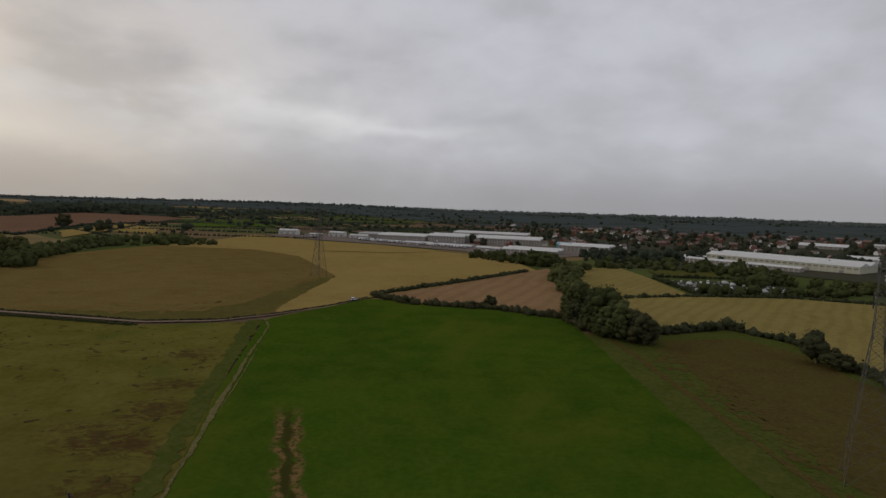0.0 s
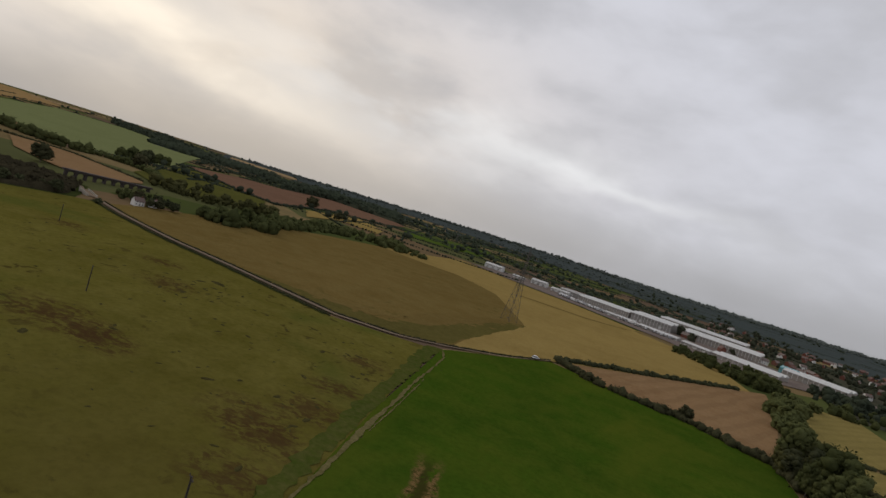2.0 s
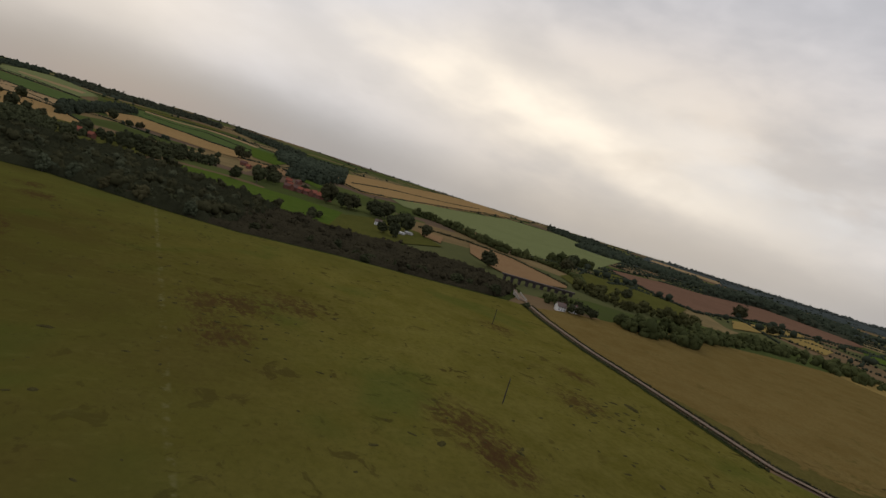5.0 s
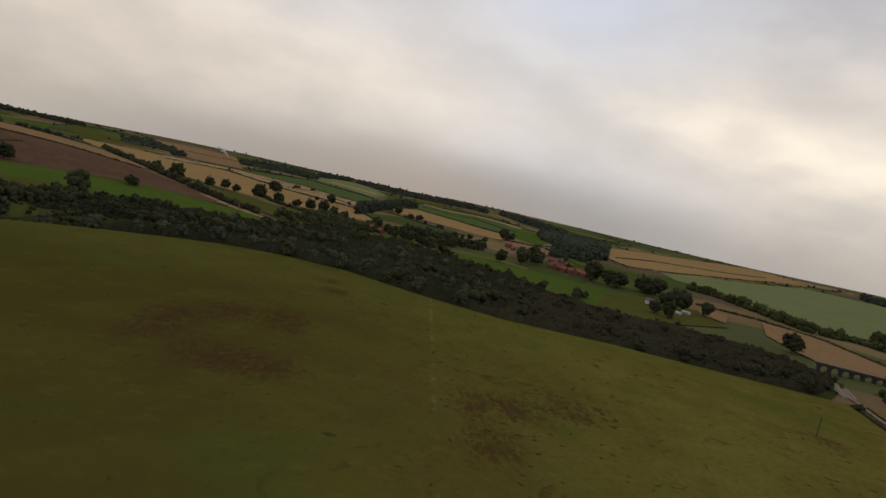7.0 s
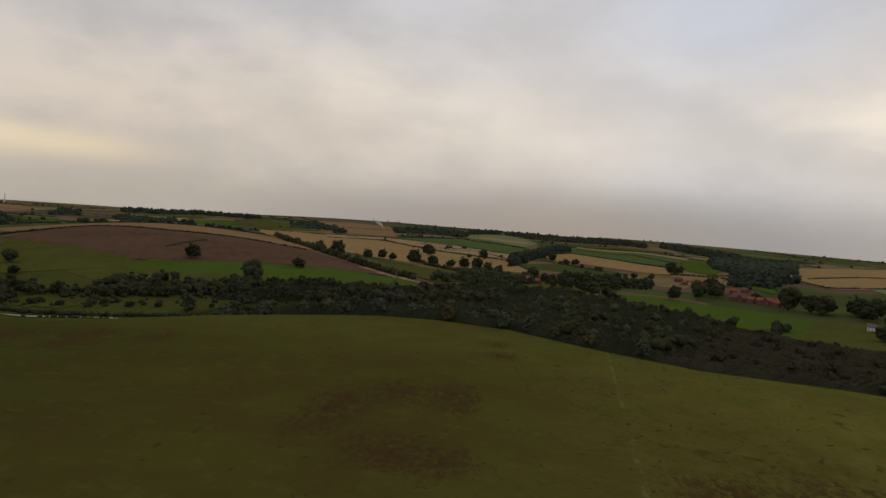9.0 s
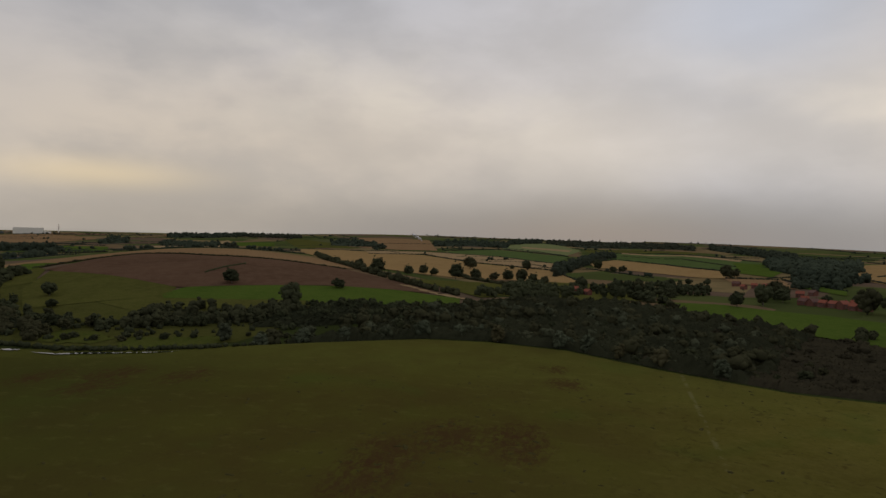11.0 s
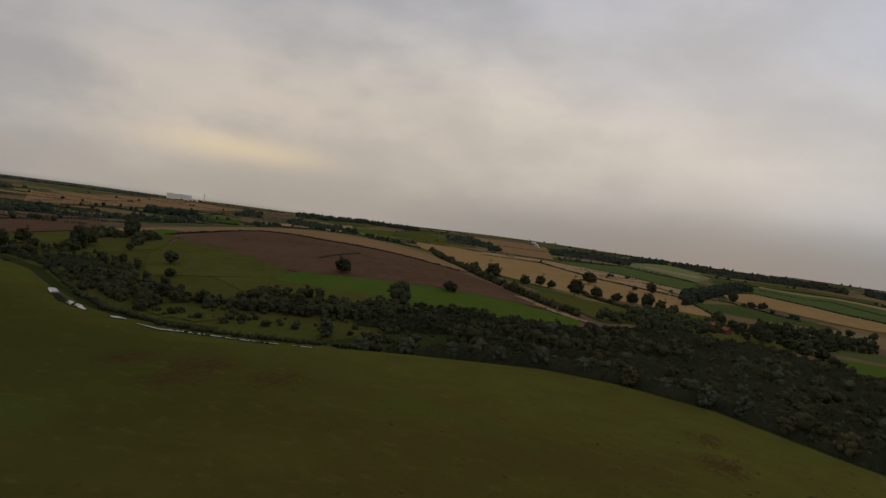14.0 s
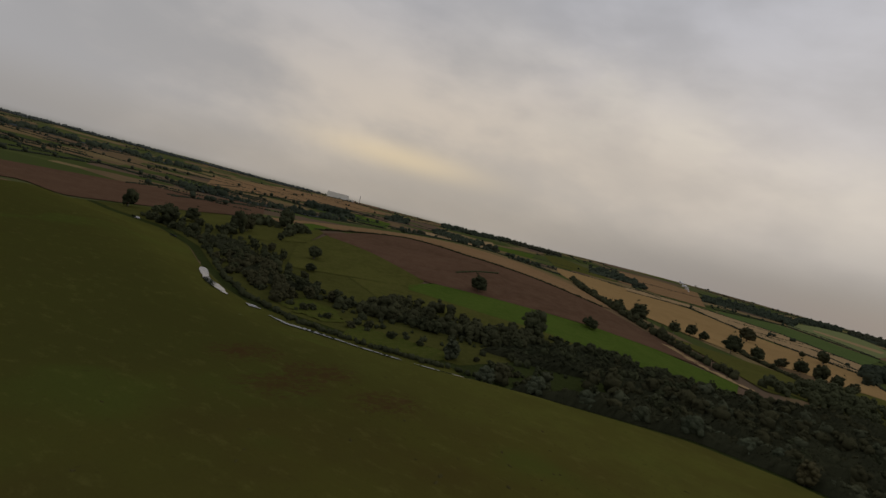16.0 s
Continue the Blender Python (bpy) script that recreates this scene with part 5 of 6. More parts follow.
for k, (near, back, count, high, wide) in enumerate([
    ([(-3131, -777), (-3241, -600), (-3142, -392)], [(-3490, -873), (-3716, -694), (-3428, -431)], 623, 13, 20),
    ([(-2952, -1275), (-2935, -1144), (-2916, -1017)], [(-3269, -1421), (-3349, -1316), (-3145, -1102)], 322, 13, 20),
    ([(-2814, -993), (-2798, -931)], [(-3091, -1098), (-3077, -1030)], 69, 13, 20),
    ([(-3554, -448), (-3810, -277)], [(-3861, -480), (-4361, -322)], 452, 13, 20),
    ([(-3761, -240), (-3389, 6), (-3576, 274), (-3247, 507)], [(-4284, -277), (-4182, 3), (-4055, 309), (-3508, 548)], 1500, 13, 20),
    ([(-3403, 611), (-2996, 718), (-2596, 769)], [(-3758, 675), (-3459, 830), (-2998, 892)], 806, 13, 20),
    ([(-2154, 551), (-1841, 552), (-1858, 639)], [(-2394, 614), (-2596, 784), (-2540, 867)], 1144, 14, 17),
    ([(-1507, 437), (-1365, 430), (-1249, 432)], [(-1711, 511), (-1629, 530), (-1380, 485)], 417, 14, 14),
    ([(-1502, -54), (-1883, -19), (-2404, 50), (-2626, 118)], [(-1837, -79), (-2297, -4), (-2644, 43), (-2745, 116)], 1265, 14, 14),
    ([(-3068, -2349), (-3135, -2135), (-3524, -2124)], [(-3382, -2590), (-3430, -2340), (-3700, -2240)], 1344, 13, 20),
    ([(-3387, -2018), (-3460, -1714)], [(-3600, -2140), (-3560, -1760)], 634, 13, 20),
    ([(-2193, -1975), (-2387, -2008)], [(-2555, -2279), (-2624, -2222)], 242, 13, 20),
    ([(-2232, -1702), (-2338, -1509)], [(-2479, -1904), (-2600, -1691)], 271, 13, 20),
    ([(-2100, -1330), (-2130, -1290)], [(-2300, -1450), (-2330, -1400)], 79, 14, 17),
    ([(-1443, -1611), (-1501, -1562), (-1559, -1483)], [(-1543, -1735), (-1605, -1683), (-1631, -1654)], 190, 14, 17),
    ([(-962, 1341), (-1003, 1664), (-691, 1579)], [(-1230, 1889), (-1144, 1950), (-1014, 1983)], 1500, 14, 14),
    ([(-2595, 2173), (-1803, 1887), (-1590, 1985)], [(-2839, 2379), (-2515, 2483), (-2560, 2491)], 1328, 13, 20),
    ([(-1914, 500), (-1574, 511), (-2003, 755)], [(-2366, 606), (-2498, 821), (-2472, 927)], 1500, 14, 17),
]):
    thicket("dark closed wood among distant fields", near, back, high * 0.75, LEAF_FAR, 190 + k, cell=9.0, bump=40.0, fuzz=3.0)
    canopy("dark wood among distant fields", between(near, back, count // 2, 130 + k), high, wide, LEAF_FAR, 160 + k, 1, 3, leafy=0)
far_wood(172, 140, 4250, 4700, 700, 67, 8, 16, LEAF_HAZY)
far_wood(45, 22, 2050, 2500, 380, 69, 14)
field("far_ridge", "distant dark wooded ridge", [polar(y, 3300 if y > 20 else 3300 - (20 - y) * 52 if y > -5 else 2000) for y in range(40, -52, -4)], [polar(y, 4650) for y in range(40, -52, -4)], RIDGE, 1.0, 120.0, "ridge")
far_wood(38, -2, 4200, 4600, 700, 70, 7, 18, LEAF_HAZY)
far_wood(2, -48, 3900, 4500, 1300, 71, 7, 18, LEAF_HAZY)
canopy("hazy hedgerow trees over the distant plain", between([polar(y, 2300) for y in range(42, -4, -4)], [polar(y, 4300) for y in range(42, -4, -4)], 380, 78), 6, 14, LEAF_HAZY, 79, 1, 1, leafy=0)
far_wood(28, 8, 2350, 2480, 110, 72, 9, 16)
far_wood(150, 136, 1500, 1580, 46, 74, 8, 16)
far_wood(166, 150, 2950, 3100, 80, 75, 9)

# round the bridge and the viaduct, and along the field edges to the north
canopy("dark scrub between bridge and house", between([(-470, 412), (-440, 400), (-412, 392)], [(-462, 450), (-430, 440), (-405, 430)], 14, 83), 3.5, 5, LEAF_COPSE, 84, 2)
canopy("dark bushes at the edge of the village meadow", between([(-725, 262), (-748, 300)], [(-745, 262), (-765, 300)], 9, 89), 7, 8, LEAF, 90, 2)
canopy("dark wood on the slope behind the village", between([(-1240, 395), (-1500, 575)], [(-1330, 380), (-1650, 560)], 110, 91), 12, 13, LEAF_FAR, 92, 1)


# ---- built things ----
def box(a, b):
    (x0, y0, z0), (x1, y1, z1) = a, b
    v = [(x0, y0, z0), (x1, y0, z0), (x1, y1, z0), (x0, y1, z0), (x0, y0, z1), (x1, y0, z1), (x1, y1, z1), (x0, y1, z1)]
    return v, [(3, 2, 1, 0), (4, 5, 6, 7), (0, 1, 5, 4), (1, 2, 6, 5), (2, 3, 7, 6), (3, 0, 4, 7)]


def several(*sets):
    vs, fs = [], []
    for v, f in sets:
        n = len(vs)
        vs += [tuple(p) for p in v]
        fs += [tuple(i + n for i in q) for q in f]
    return vs, fs


def part(name, shape, mat, parent, label=""):
    ob = new(name, mesh(name, *shape, mat))
    ob.parent = parent
    return tagged(ob, label) if label else ob


def bar(a, b, r):
    v, f = limb(a, b, r, r, 4)
    return v, [tuple(q) for q in f]


WHITE_CLAD = plain("white_cladding", (0.56, 0.555, 0.53), 0.6, 0, 0.25, 0.15, 0.12)
BEIGE_CLAD = plain("beige_grey_cladding", (0.28, 0.25, 0.215), 0.6, 0, 0.35, 0.15, 0.2)
WINDOW_BAND = plain("dusty_window_band", (0.14, 0.135, 0.125), 0.4, 0, 0.3)
GREY_CLAD = plain("grey_cladding", (0.25, 0.235, 0.215), 0.6, 0, 0.3, 0.15, 0.15)
CREAM_CLAD = plain("cream_cladding", (0.46, 0.45, 0.34), 0.6, 0, 0.25, 0.12, 0.12)
# Paled nearly to sky colour: distance haze painted onto the power station.
PALE_BLOCK = plain("haze_paled_block", (0.80, 0.74, 0.64), 0.8, 0, 0.1, 0.02, 0.0, 0.0)
TEAL = plain("teal_cladding", (0.06, 0.30, 0.34), 0.6)
ROOF_GREY = plain("sheet_roof", (0.50, 0.49, 0.47), 0.6, 0, 0.3, 0.08, 0.15)
BRICK = plain("red_brick", (0.17, 0.060, 0.038), 0.9, 0, 0.4, 0.8, 0.25, 0.02)
TILE = plain("red_roof_tile", (0.27, 0.068, 0.034), 0.85, 0, 0.4, 0.7, 0.25, 0.02)
TILE_DULL = plain("weathered_red_tile", (0.135, 0.062, 0.046), 0.9, 0, 0.4, 0.5, 0.3, 0.05)
SLATE = plain("brown_roof_tile", (0.13, 0.085, 0.07), 0.85, 0, 0.4, 0.7)
RENDER_WHITE = plain("white_render", (0.76, 0.75, 0.71), 0.8, 0, 0.2, 0.6)
DARK_GLASS = plain("dark_window", (0.03, 0.035, 0.04), 0.25, 0, 0.2)
VIADUCT = plain("sooty_brick", (0.042, 0.032, 0.028), 0.9, 0, 0.4, 0.6, bleach=0.0)
STONE = plain("bridge_stone", (0.30, 0.27, 0.22), 0.9, 0, 0.4, 0.6)
DARK_STEEL = plain("dark_painted_steel", (0.06, 0.05, 0.05), 0.7, 0, 0.3)
TYRE = plain("rubber_tyre", (0.02, 0.02, 0.02), 0.9)


def pylon(x, y, high, turn, base=9.5, thick=0.115):
    """A lattice tower: four tapering legs, zigzag bracing, three pairs of arms with insulators, an earth peak."""
    root = tagged(new("pylon"), "tall grey galvanised lattice electricity pylon", "pylon", "pylons")
    waist, top = high * 0.62, high * 0.94

    def half(z):
        return base / 2 * (1 - z / waist) + 1.15 * z / waist if z < waist else 1.15 - 0.55 * (z - waist) / (top - waist)

    signs = ((1, 1), (-1, 1), (-1, -1), (1, -1))
    for sx, sy in signs:
        part("leg", several(bar((sx * half(-1), sy * half(-1), -1), (sx * 1.15, sy * 1.15, waist), thick * 1.5),
                            bar((sx * 1.15, sy * 1.15, waist), (sx * 0.6, sy * 0.6, top), thick * 1.1)), STEEL, root)
    z, rungs = 0.0, []
    while z < top - 1:
        step = max(1.6, half(z) * 1.75)
        z2 = min(z + step, top)
        a, b = half(z), half(z2)
        for i in range(4):
            (sx, sy), (tx, ty) = signs[i], signs[(i + 1) % 4]
            rungs += [bar((sx * a, sy * a, z), (tx * b, ty * b, z2), thick * 0.7), bar((tx * a, ty * a, z), (sx * b, sy * b, z2), thick * 0.7),
                      bar((sx * b, sy * b, z2), (tx * b, ty * b, z2), thick * 0.6)]
        z = z2
    part("bracing", several(*rungs), STEEL, root)
    for zz, span in ((high * 0.64, 8.6), (high * 0.77, 10.6), (high * 0.90, 7.8)):
        for side in (1, -1):
            h = half(zz)
            tip = (side * span, 0, zz + 0.5)
            arm = part("crossarm", several(bar((side * h, h, zz), tip, thick), bar((side * h, -h, zz), tip, thick), bar((side * h, h, zz + 2.2), tip, thick * 0.8),
                                           bar((side * h, -h, zz + 2.2), tip, thick * 0.8), bar((side * (h + span) / 2, 0, zz + 0.3), (side * (h + span) / 2, 0, zz + 1.3), thick * 0.6)), STEEL, root)
            v, f = limb((side * span, 0, zz + 0.5), (side * span, 0, zz - 3.4), 0.16, 0.16, 6)
            part("insulator", (v, [tuple(q) for q in f]), DARK_GLASS, arm)
    part("peak", several(*[bar((sx * 0.6, sy * 0.6, top), (0, 0, high), thick) for sx, sy in signs]), STEEL, root)
    root.matrix_basis = at(x, y, turn)
    return root


pylon(-100, 482, 60, 62)
pylon(100, 135, 56, 62, thick=0.06)
pylon(-480, 1420, 44, 62)


def utility_pole(x, y, turn, high=9.5):
    root = tagged(new("utility_pole"), "weathered wooden power line pole with crossarm", "pole", "utility poles")
    v, f = limb((0, 0, -0.8), (0, 0, high), 0.24, 0.17, 8)
    part("post", (v, [tuple(q) for q in f]), TIMBER, root)
    part("crossarm", box((-1.3, -0.07, high - 0.45), (1.3, 0.07, high - 0.28)), TIMBER, root)
    for dx in (-1.15, 0, 1.15):
        v, f = limb((dx, 0, high - 0.28), (dx, 0, high + 0.05), 0.07, 0.05, 6)
        part("insulator", (v, [tuple(q) for q in f]), DARK_GLASS, root)
    part("brace", several(bar((-0.8, 0, high - 0.4), (0, 0, high - 1.2), 0.04), bar((0.8, 0, high - 0.4), (0, 0, high - 1.2), 0.04)), STEEL, root)
    root.matrix_basis = at(x, y, turn)


utility_pole(-64, 101, -35)
utility_pole(-186, 178, -35)
utility_pole(-308, 256, -35)


def shed(label, x, y, long, deep, high, turn, wall, roof, bays=8, spans=1, doors=3, rise=0.12, name="industrial_shed"):
    """A long industrial shed: walls with ribs, one or more low gabled roofs with rooflights, loading doors, a window band."""
    root = tagged(new(name), label, "industrial building")
    L, D = long / 2, deep / 2
    part("wall", box((-L, -D, -2), (L, D, high)), wall, root)
    for k in range(spans):
        y0, y1 = -D + deep * k / spans - 0.4, -D + deep * (k + 1) / spans + (0.4 if k == spans - 1 else 0)
        ym, zr = (y0 + y1) / 2, high + (y1 - y0) * rise
        v = [(-L - 0.6, y0, high + 0.02), (L + 0.6, y0, high + 0.02), (L + 0.6, y1, high + 0.02), (-L - 0.6, y1, high + 0.02), (-L - 0.6, ym, zr), (L + 0.6, ym, zr)]
        r = part("roof", (v, [(0, 1, 5, 4), (2, 3, 4, 5), (1, 2, 5), (3, 0, 4), (3, 2, 1, 0)]), roof, root)
        for i in range(bays):
            cx = -L + long * (i + 0.5) / bays
            za, zb = high + (y1 - y0) * rise * 0.35 + 0.1, high + (y1 - y0) * rise * 0.85 + 0.1
            ya, yb = y0 + (ym - y0) * 0.3, y0 + (ym - y0) * 0.85
            part("rooflight", ([(cx - 0.7, ya, za), (cx + 0.7, ya, za), (cx + 0.7, yb, zb), (cx - 0.7, yb, zb)], [(0, 1, 2, 3)]), WHITE_CLAD, r)
    for i in range(bays + 1):
        cx = -L + long * i / bays
        part("rib", box((cx - 0.25, -D - 0.25, -1), (cx + 0.25, -D + 0.1, high - 0.1)), roof, root)
    for i in range(doors):
        cx = -L + long * (i + 0.5) / doors
        part("loading_door", box((cx - 2.2, -D - 0.18, 0), (cx + 2.2, -D + 0.05, min(4.6, high * 0.6))), GREY_CLAD if wall is not GREY_CLAD else WHITE_CLAD, root)
    for i in range(bays):
        cx = -L + long * (i + 0.5) / bays
        part("window", box((cx - long / bays * 0.32, -D - 0.12, high * 0.68), (cx + long / bays * 0.32, -D + 0.05, high * 0.80)), WINDOW_BAND, root)
    root.matrix_basis = at(x, y, turn)
    return root


shed("small white flat industrial shed", -300, 1165, 36, 18, 8, -8, WHITE_CLAD, WHITE_CLAD, 6)
shed("low grey industrial shed", -245, 1150, 22, 14, 4, -8, GREY_CLAD, ROOF_GREY, 4)
shed("small white industrial shed", -205, 1160, 30, 18, 8, -8, WHITE_CLAD, ROOF_GREY, 5)
shed("low pale industrial shed", -160, 1140, 34, 16, 5, -8, WHITE_CLAD, ROOF_GREY, 5)
shed("long white factory hall with ribbed wall", -70, 1125, 92, 60, 9.4, -14, BEIGE_CLAD, WHITE_CLAD, 22, 3, 6)
shed("grey factory hall beside the white one", -135, 1165, 50, 40, 8.4, -14, GREY_CLAD, GREY_CLAD, 10, 2)
shed("tall brown-grey factory hall", 12, 1100, 66, 60, 12.2, -14, GREY_CLAD, WHITE_CLAD, 12, 2, 2)
shed("very long white factory hall", 120, 1100, 120, 70, 10.8, -14, BEIGE_CLAD, WHITE_CLAD, 24, 3, 6)
shed("large white warehouse behind the factory", 100, 1230, 150, 60, 13.7, -14, BEIGE_CLAD, ROOF_GREY, 20, 3, 4)
shed("white warehouse with a bright gable", 235, 975, 80, 50, 8.6, -28, BEIGE_CLAD, WHITE_CLAD, 12, 2, 4)
shed("small teal clad warehouse by the hall", 200, 990, 20, 22, 10.1, -28, TEAL, TEAL, 6, 1, 2)
shed("low white warehouse near the trees", 130, 860, 80, 45, 5.8, -25, BEIGE_CLAD, WHITE_CLAD, 12, 2, 4)
shed("grey low workshop in front of the factory", 20, 960, 60, 18, 3.6, -25, GREY_CLAD, ROOF_GREY, 9)
shed("grey low workshop in front of the factory", -40, 1000, 50, 16, 3.6, -18, GREY_CLAD, ROOF_GREY, 8)
shed("grey low workshop in front of the factory", 70, 900, 40, 16, 4.3, -30, GREY_CLAD, ROOF_GREY, 7)
shed("long cream warehouse with pale gabled roof", 415, 720, 170, 60, 9.4, -52, CREAM_CLAD, WHITE_CLAD, 26, 2, 5)
shed("long low white building before the warehouse", 345, 690, 130, 14, 5.0, -52, BEIGE_CLAD, WHITE_CLAD, 24, 1, 6)
shed("low white warehouse at the edge of town", 320, 830, 90, 22, 4.3, -25, BEIGE_CLAD, WHITE_CLAD, 12, 1, 4)
shed("white storage shed beside the yard", 450, 560, 50, 20, 5.0, -50, WHITE_CLAD, WHITE_CLAD, 8)
shed("white warehouse in the town", 640, 900, 70, 30, 5.8, -40, WHITE_CLAD, WHITE_CLAD, 10)
shed("white warehouse in the town", 820, 1290, 90, 40, 6.5, -35, BEIGE_CLAD, WHITE_CLAD, 10)
shed("white office block in the town", 930, 1240, 60, 20, 11.5, -35, WHITE_CLAD, ROOF_GREY, 10)

def house(label, wall, roof, long=10, deep=7.5, high=5.2, group="", name="house"):
    """A two-storey house: walls, gabled roof with eaves, chimney, windows with panes set in, a door."""
    root = tagged(new(name), label, "house", group)
    L, D = long / 2, deep / 2
    v = [(-L, -D, -1), (L, -D, -1), (L, D, -1), (-L, D, -1), (-L, -D, high), (L, -D, high), (L, D, high), (-L, D, high), (-L, 0, high + deep * 0.42), (L, 0, high + deep * 0.42)]
    part("wall", (v, [(0, 1, 5, 4), (2, 3, 7, 6), (1, 2, 6, 9, 5), (3, 0, 4, 8, 7)]), wall, root)
    e, t = 0.45, 0.22
    zr = high + deep * 0.42 + 0.1
    ze = high - e * 0.84
    v = [(-L - e, -D - e, ze), (L + e, -D - e, ze), (L + e, 0, zr), (-L - e, 0, zr), (-L - e, D + e, ze), (L + e, D + e, ze)]
    v += [(x, y, z + t) for x, y, z in v]
    r = part("roof", (v, [(6, 7, 8, 9), (9, 8, 11, 10), (3, 2, 1, 0), (4, 5, 2, 3), (0, 1, 7, 6), (5, 4, 10, 11), (0, 6, 9, 3), (3, 9, 10, 4), (1, 2, 8, 7), (2, 5, 11, 8)]), roof, root)
    part("chimney", box((L * 0.55, -0.4, zr - 1.0), (L * 0.55 + 0.9, 0.4, zr + 1.3)), BRICK, r)
    for s in (-1, 1):
        for zz in (0.9, 3.3):
            for cx in (-L * 0.6, 0.0, L * 0.6):
                if zz < 1 and cx == 0.0:
                    part("door", box((-0.5, s * D - 0.06, 0), (0.5, s * D + 0.06, 2.05)), DARK_STEEL, root)
                else:
                    part("window", box((cx - 0.6, s * D - 0.05, zz), (cx + 0.6, s * D + 0.05, zz + 1.2)), DARK_GLASS, root)
    return root


VILLAGE = [house("red brick cottage with red tiled roof", BRICK, TILE, group="village houses"), house("red brick cottage with brown tiled roof", BRICK, TILE_DULL, 12, 8, 4.6, group="village houses")]
HOUSES = [house("red brick house with weathered red roof", BRICK, TILE_DULL, group="town houses"), house("long red brick terrace with brown tiled roof", BRICK, SLATE, 22, 8, 5.4, group="town houses"),
          house("white rendered house with brown tiled roof", RENDER_WHITE, SLATE, 11, 8, 5, group="town houses")]


def settle(spots, seed, kinds=HOUSES):
    rng = random.Random(seed)
    for x, y, *turn in spots:
        k = rng.choice(kinds)
        m = at(x, y, turn[0] if turn else rng.choice([20, 110, 65, -25]) + rng.uniform(-8, 8), rng.uniform(0.9, 1.15))
        if k.get("used"):
            copy_thing(k, m)
        else:
            k["used"] = 1
            k.matrix_basis = m


def town_spots(seed, n):
    rng = random.Random(seed)
    out = []
    while len(out) < n:
        yaw, dist = rng.uniform(-43, -8), rng.uniform(1050, 2100)
        x, y = polar(yaw, dist)
        if y > 850 or x > 700:
            out.append((x, y))
    return out


settle(town_spots(5, 190), 6)
settle([(-1055, 318, 30), (-1040, 326, 120), (-1022, 332, 30), (-1010, 340, 30), (-995, 346, 120), (-978, 352, 30), (-965, 360, 30), (-1090, 330, 75), (-1200, 330, 20), (-1230, 310, 20), (-1160, 345, 70),
        (-1180, 370, 20), (-1344, 305, 30), (-1364, 328, 80), (-1335, 340, 20), (-1424, 309, 60), (-1010, 365, 75), (-1040, 20, 40), (-1075, 5, 80)], 7, VILLAGE)
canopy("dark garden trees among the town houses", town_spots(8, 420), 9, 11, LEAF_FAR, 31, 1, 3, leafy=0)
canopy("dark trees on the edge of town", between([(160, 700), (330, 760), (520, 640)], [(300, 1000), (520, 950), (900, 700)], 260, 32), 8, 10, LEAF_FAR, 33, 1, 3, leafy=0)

# the white house by the bridge, the farm with its pale sheds
b = house("white gabled house with brown roof beside the lane", RENDER_WHITE, SLATE, 10, 8, 4.6)
b.matrix_basis = at(-396, 386, 75, 0.8)
b = house("white gabled cottage with brown roof beside the lane", RENDER_WHITE, SLATE, 7, 7, 4.2)
b.matrix_basis = at(-395, 400, 75, 0.85)
shed("low white farm shed", -716, 381, 13, 7, 2.8, 35, WHITE_CLAD, WHITE_CLAD, 4, name="farm_shed")
shed("small pale farm shed", -722, 397, 9, 6, 3.0, 35, WHITE_CLAD, ROOF_GREY, 3, name="farm_shed")
b = house("small white farmhouse among trees", RENDER_WHITE, SLATE, 9, 7, 4.6)
b.matrix_basis = at(-770, 372, 60)


def bridge():
    """A road bridge over the river: deck, two parapets with posts, abutments, a dark viaduct wall with arches beside it."""
    root = tagged(new("road_bridge"), "low stone road bridge with pale parapets", "bridge")
    part("deck", box((-18, -3.2, -0.6), (18, 3.2, 0.5)), ASPHALT, root)
    for s in (-1, 1):
        w = part("parapet", box((-18, s * 3.2 - 0.25, -0.8), (18, s * 3.2 + 0.25, 1.6)), STONE, root)
        for i in range(10):
            x = -17 + i * 3.78
            part("pier_cap", box((x - 0.35, s * 3.2 - 0.35, 1.0), (x + 0.35, s * 3.2 + 0.35, 1.9)), STONE, w)
    for x in (-16, 0, 16):
        part("abutment", box((x - 1.2, -3.4, -6), (x + 1.2, 3.4, -0.6)), STONE, root)
    x, y = -434, 372
    root.matrix_basis = pose(x, y, level(x, y) + 0.8, 0, 0, -28)


bridge()


def viaduct(x, y, turn):
    """A dark brick viaduct: piers and spandrels round open arches, a parapet on top."""
    root = tagged(new("viaduct"), "dark brick railway viaduct with arches behind the bridge", "viaduct")
    span, n, high = 8.0, 9, 6.5
    for i in range(n + 1):
        part("pier", box((i * span - 1.1, -2.2, -4), (i * span + 1.1, 2.2, high)), VIADUCT, root)
    for i in range(n):
        vs, fs, k = [], [], 10
        for yy in (-2.2, 2.2):
            for j in range(k + 1):
                a = math.pi * j / k
                px, pz = i * span + span / 2 - math.cos(a) * 3.4, high - 3.4 + math.sin(a) * 3.2
                vs += [(px, yy, pz), (px, yy, high)]
        m = 2 * (k + 1)
        for j in range(k):
            a = 2 * j
            fs += [(a, a + 2, a + 3, a + 1), (m + a + 1, m + a + 3, m + a + 2, m + a), (a, m + a, m + a + 2, a + 2)]
        part("arch", (vs, fs), VIADUCT, root)
    part("parapet", box((-3, -2.5, high), (n * span + 3, 2.5, high + 1.6)), VIADUCT, root)
    root.matrix_basis = at(x, y, turn)


viaduct(-503, 402, 68)


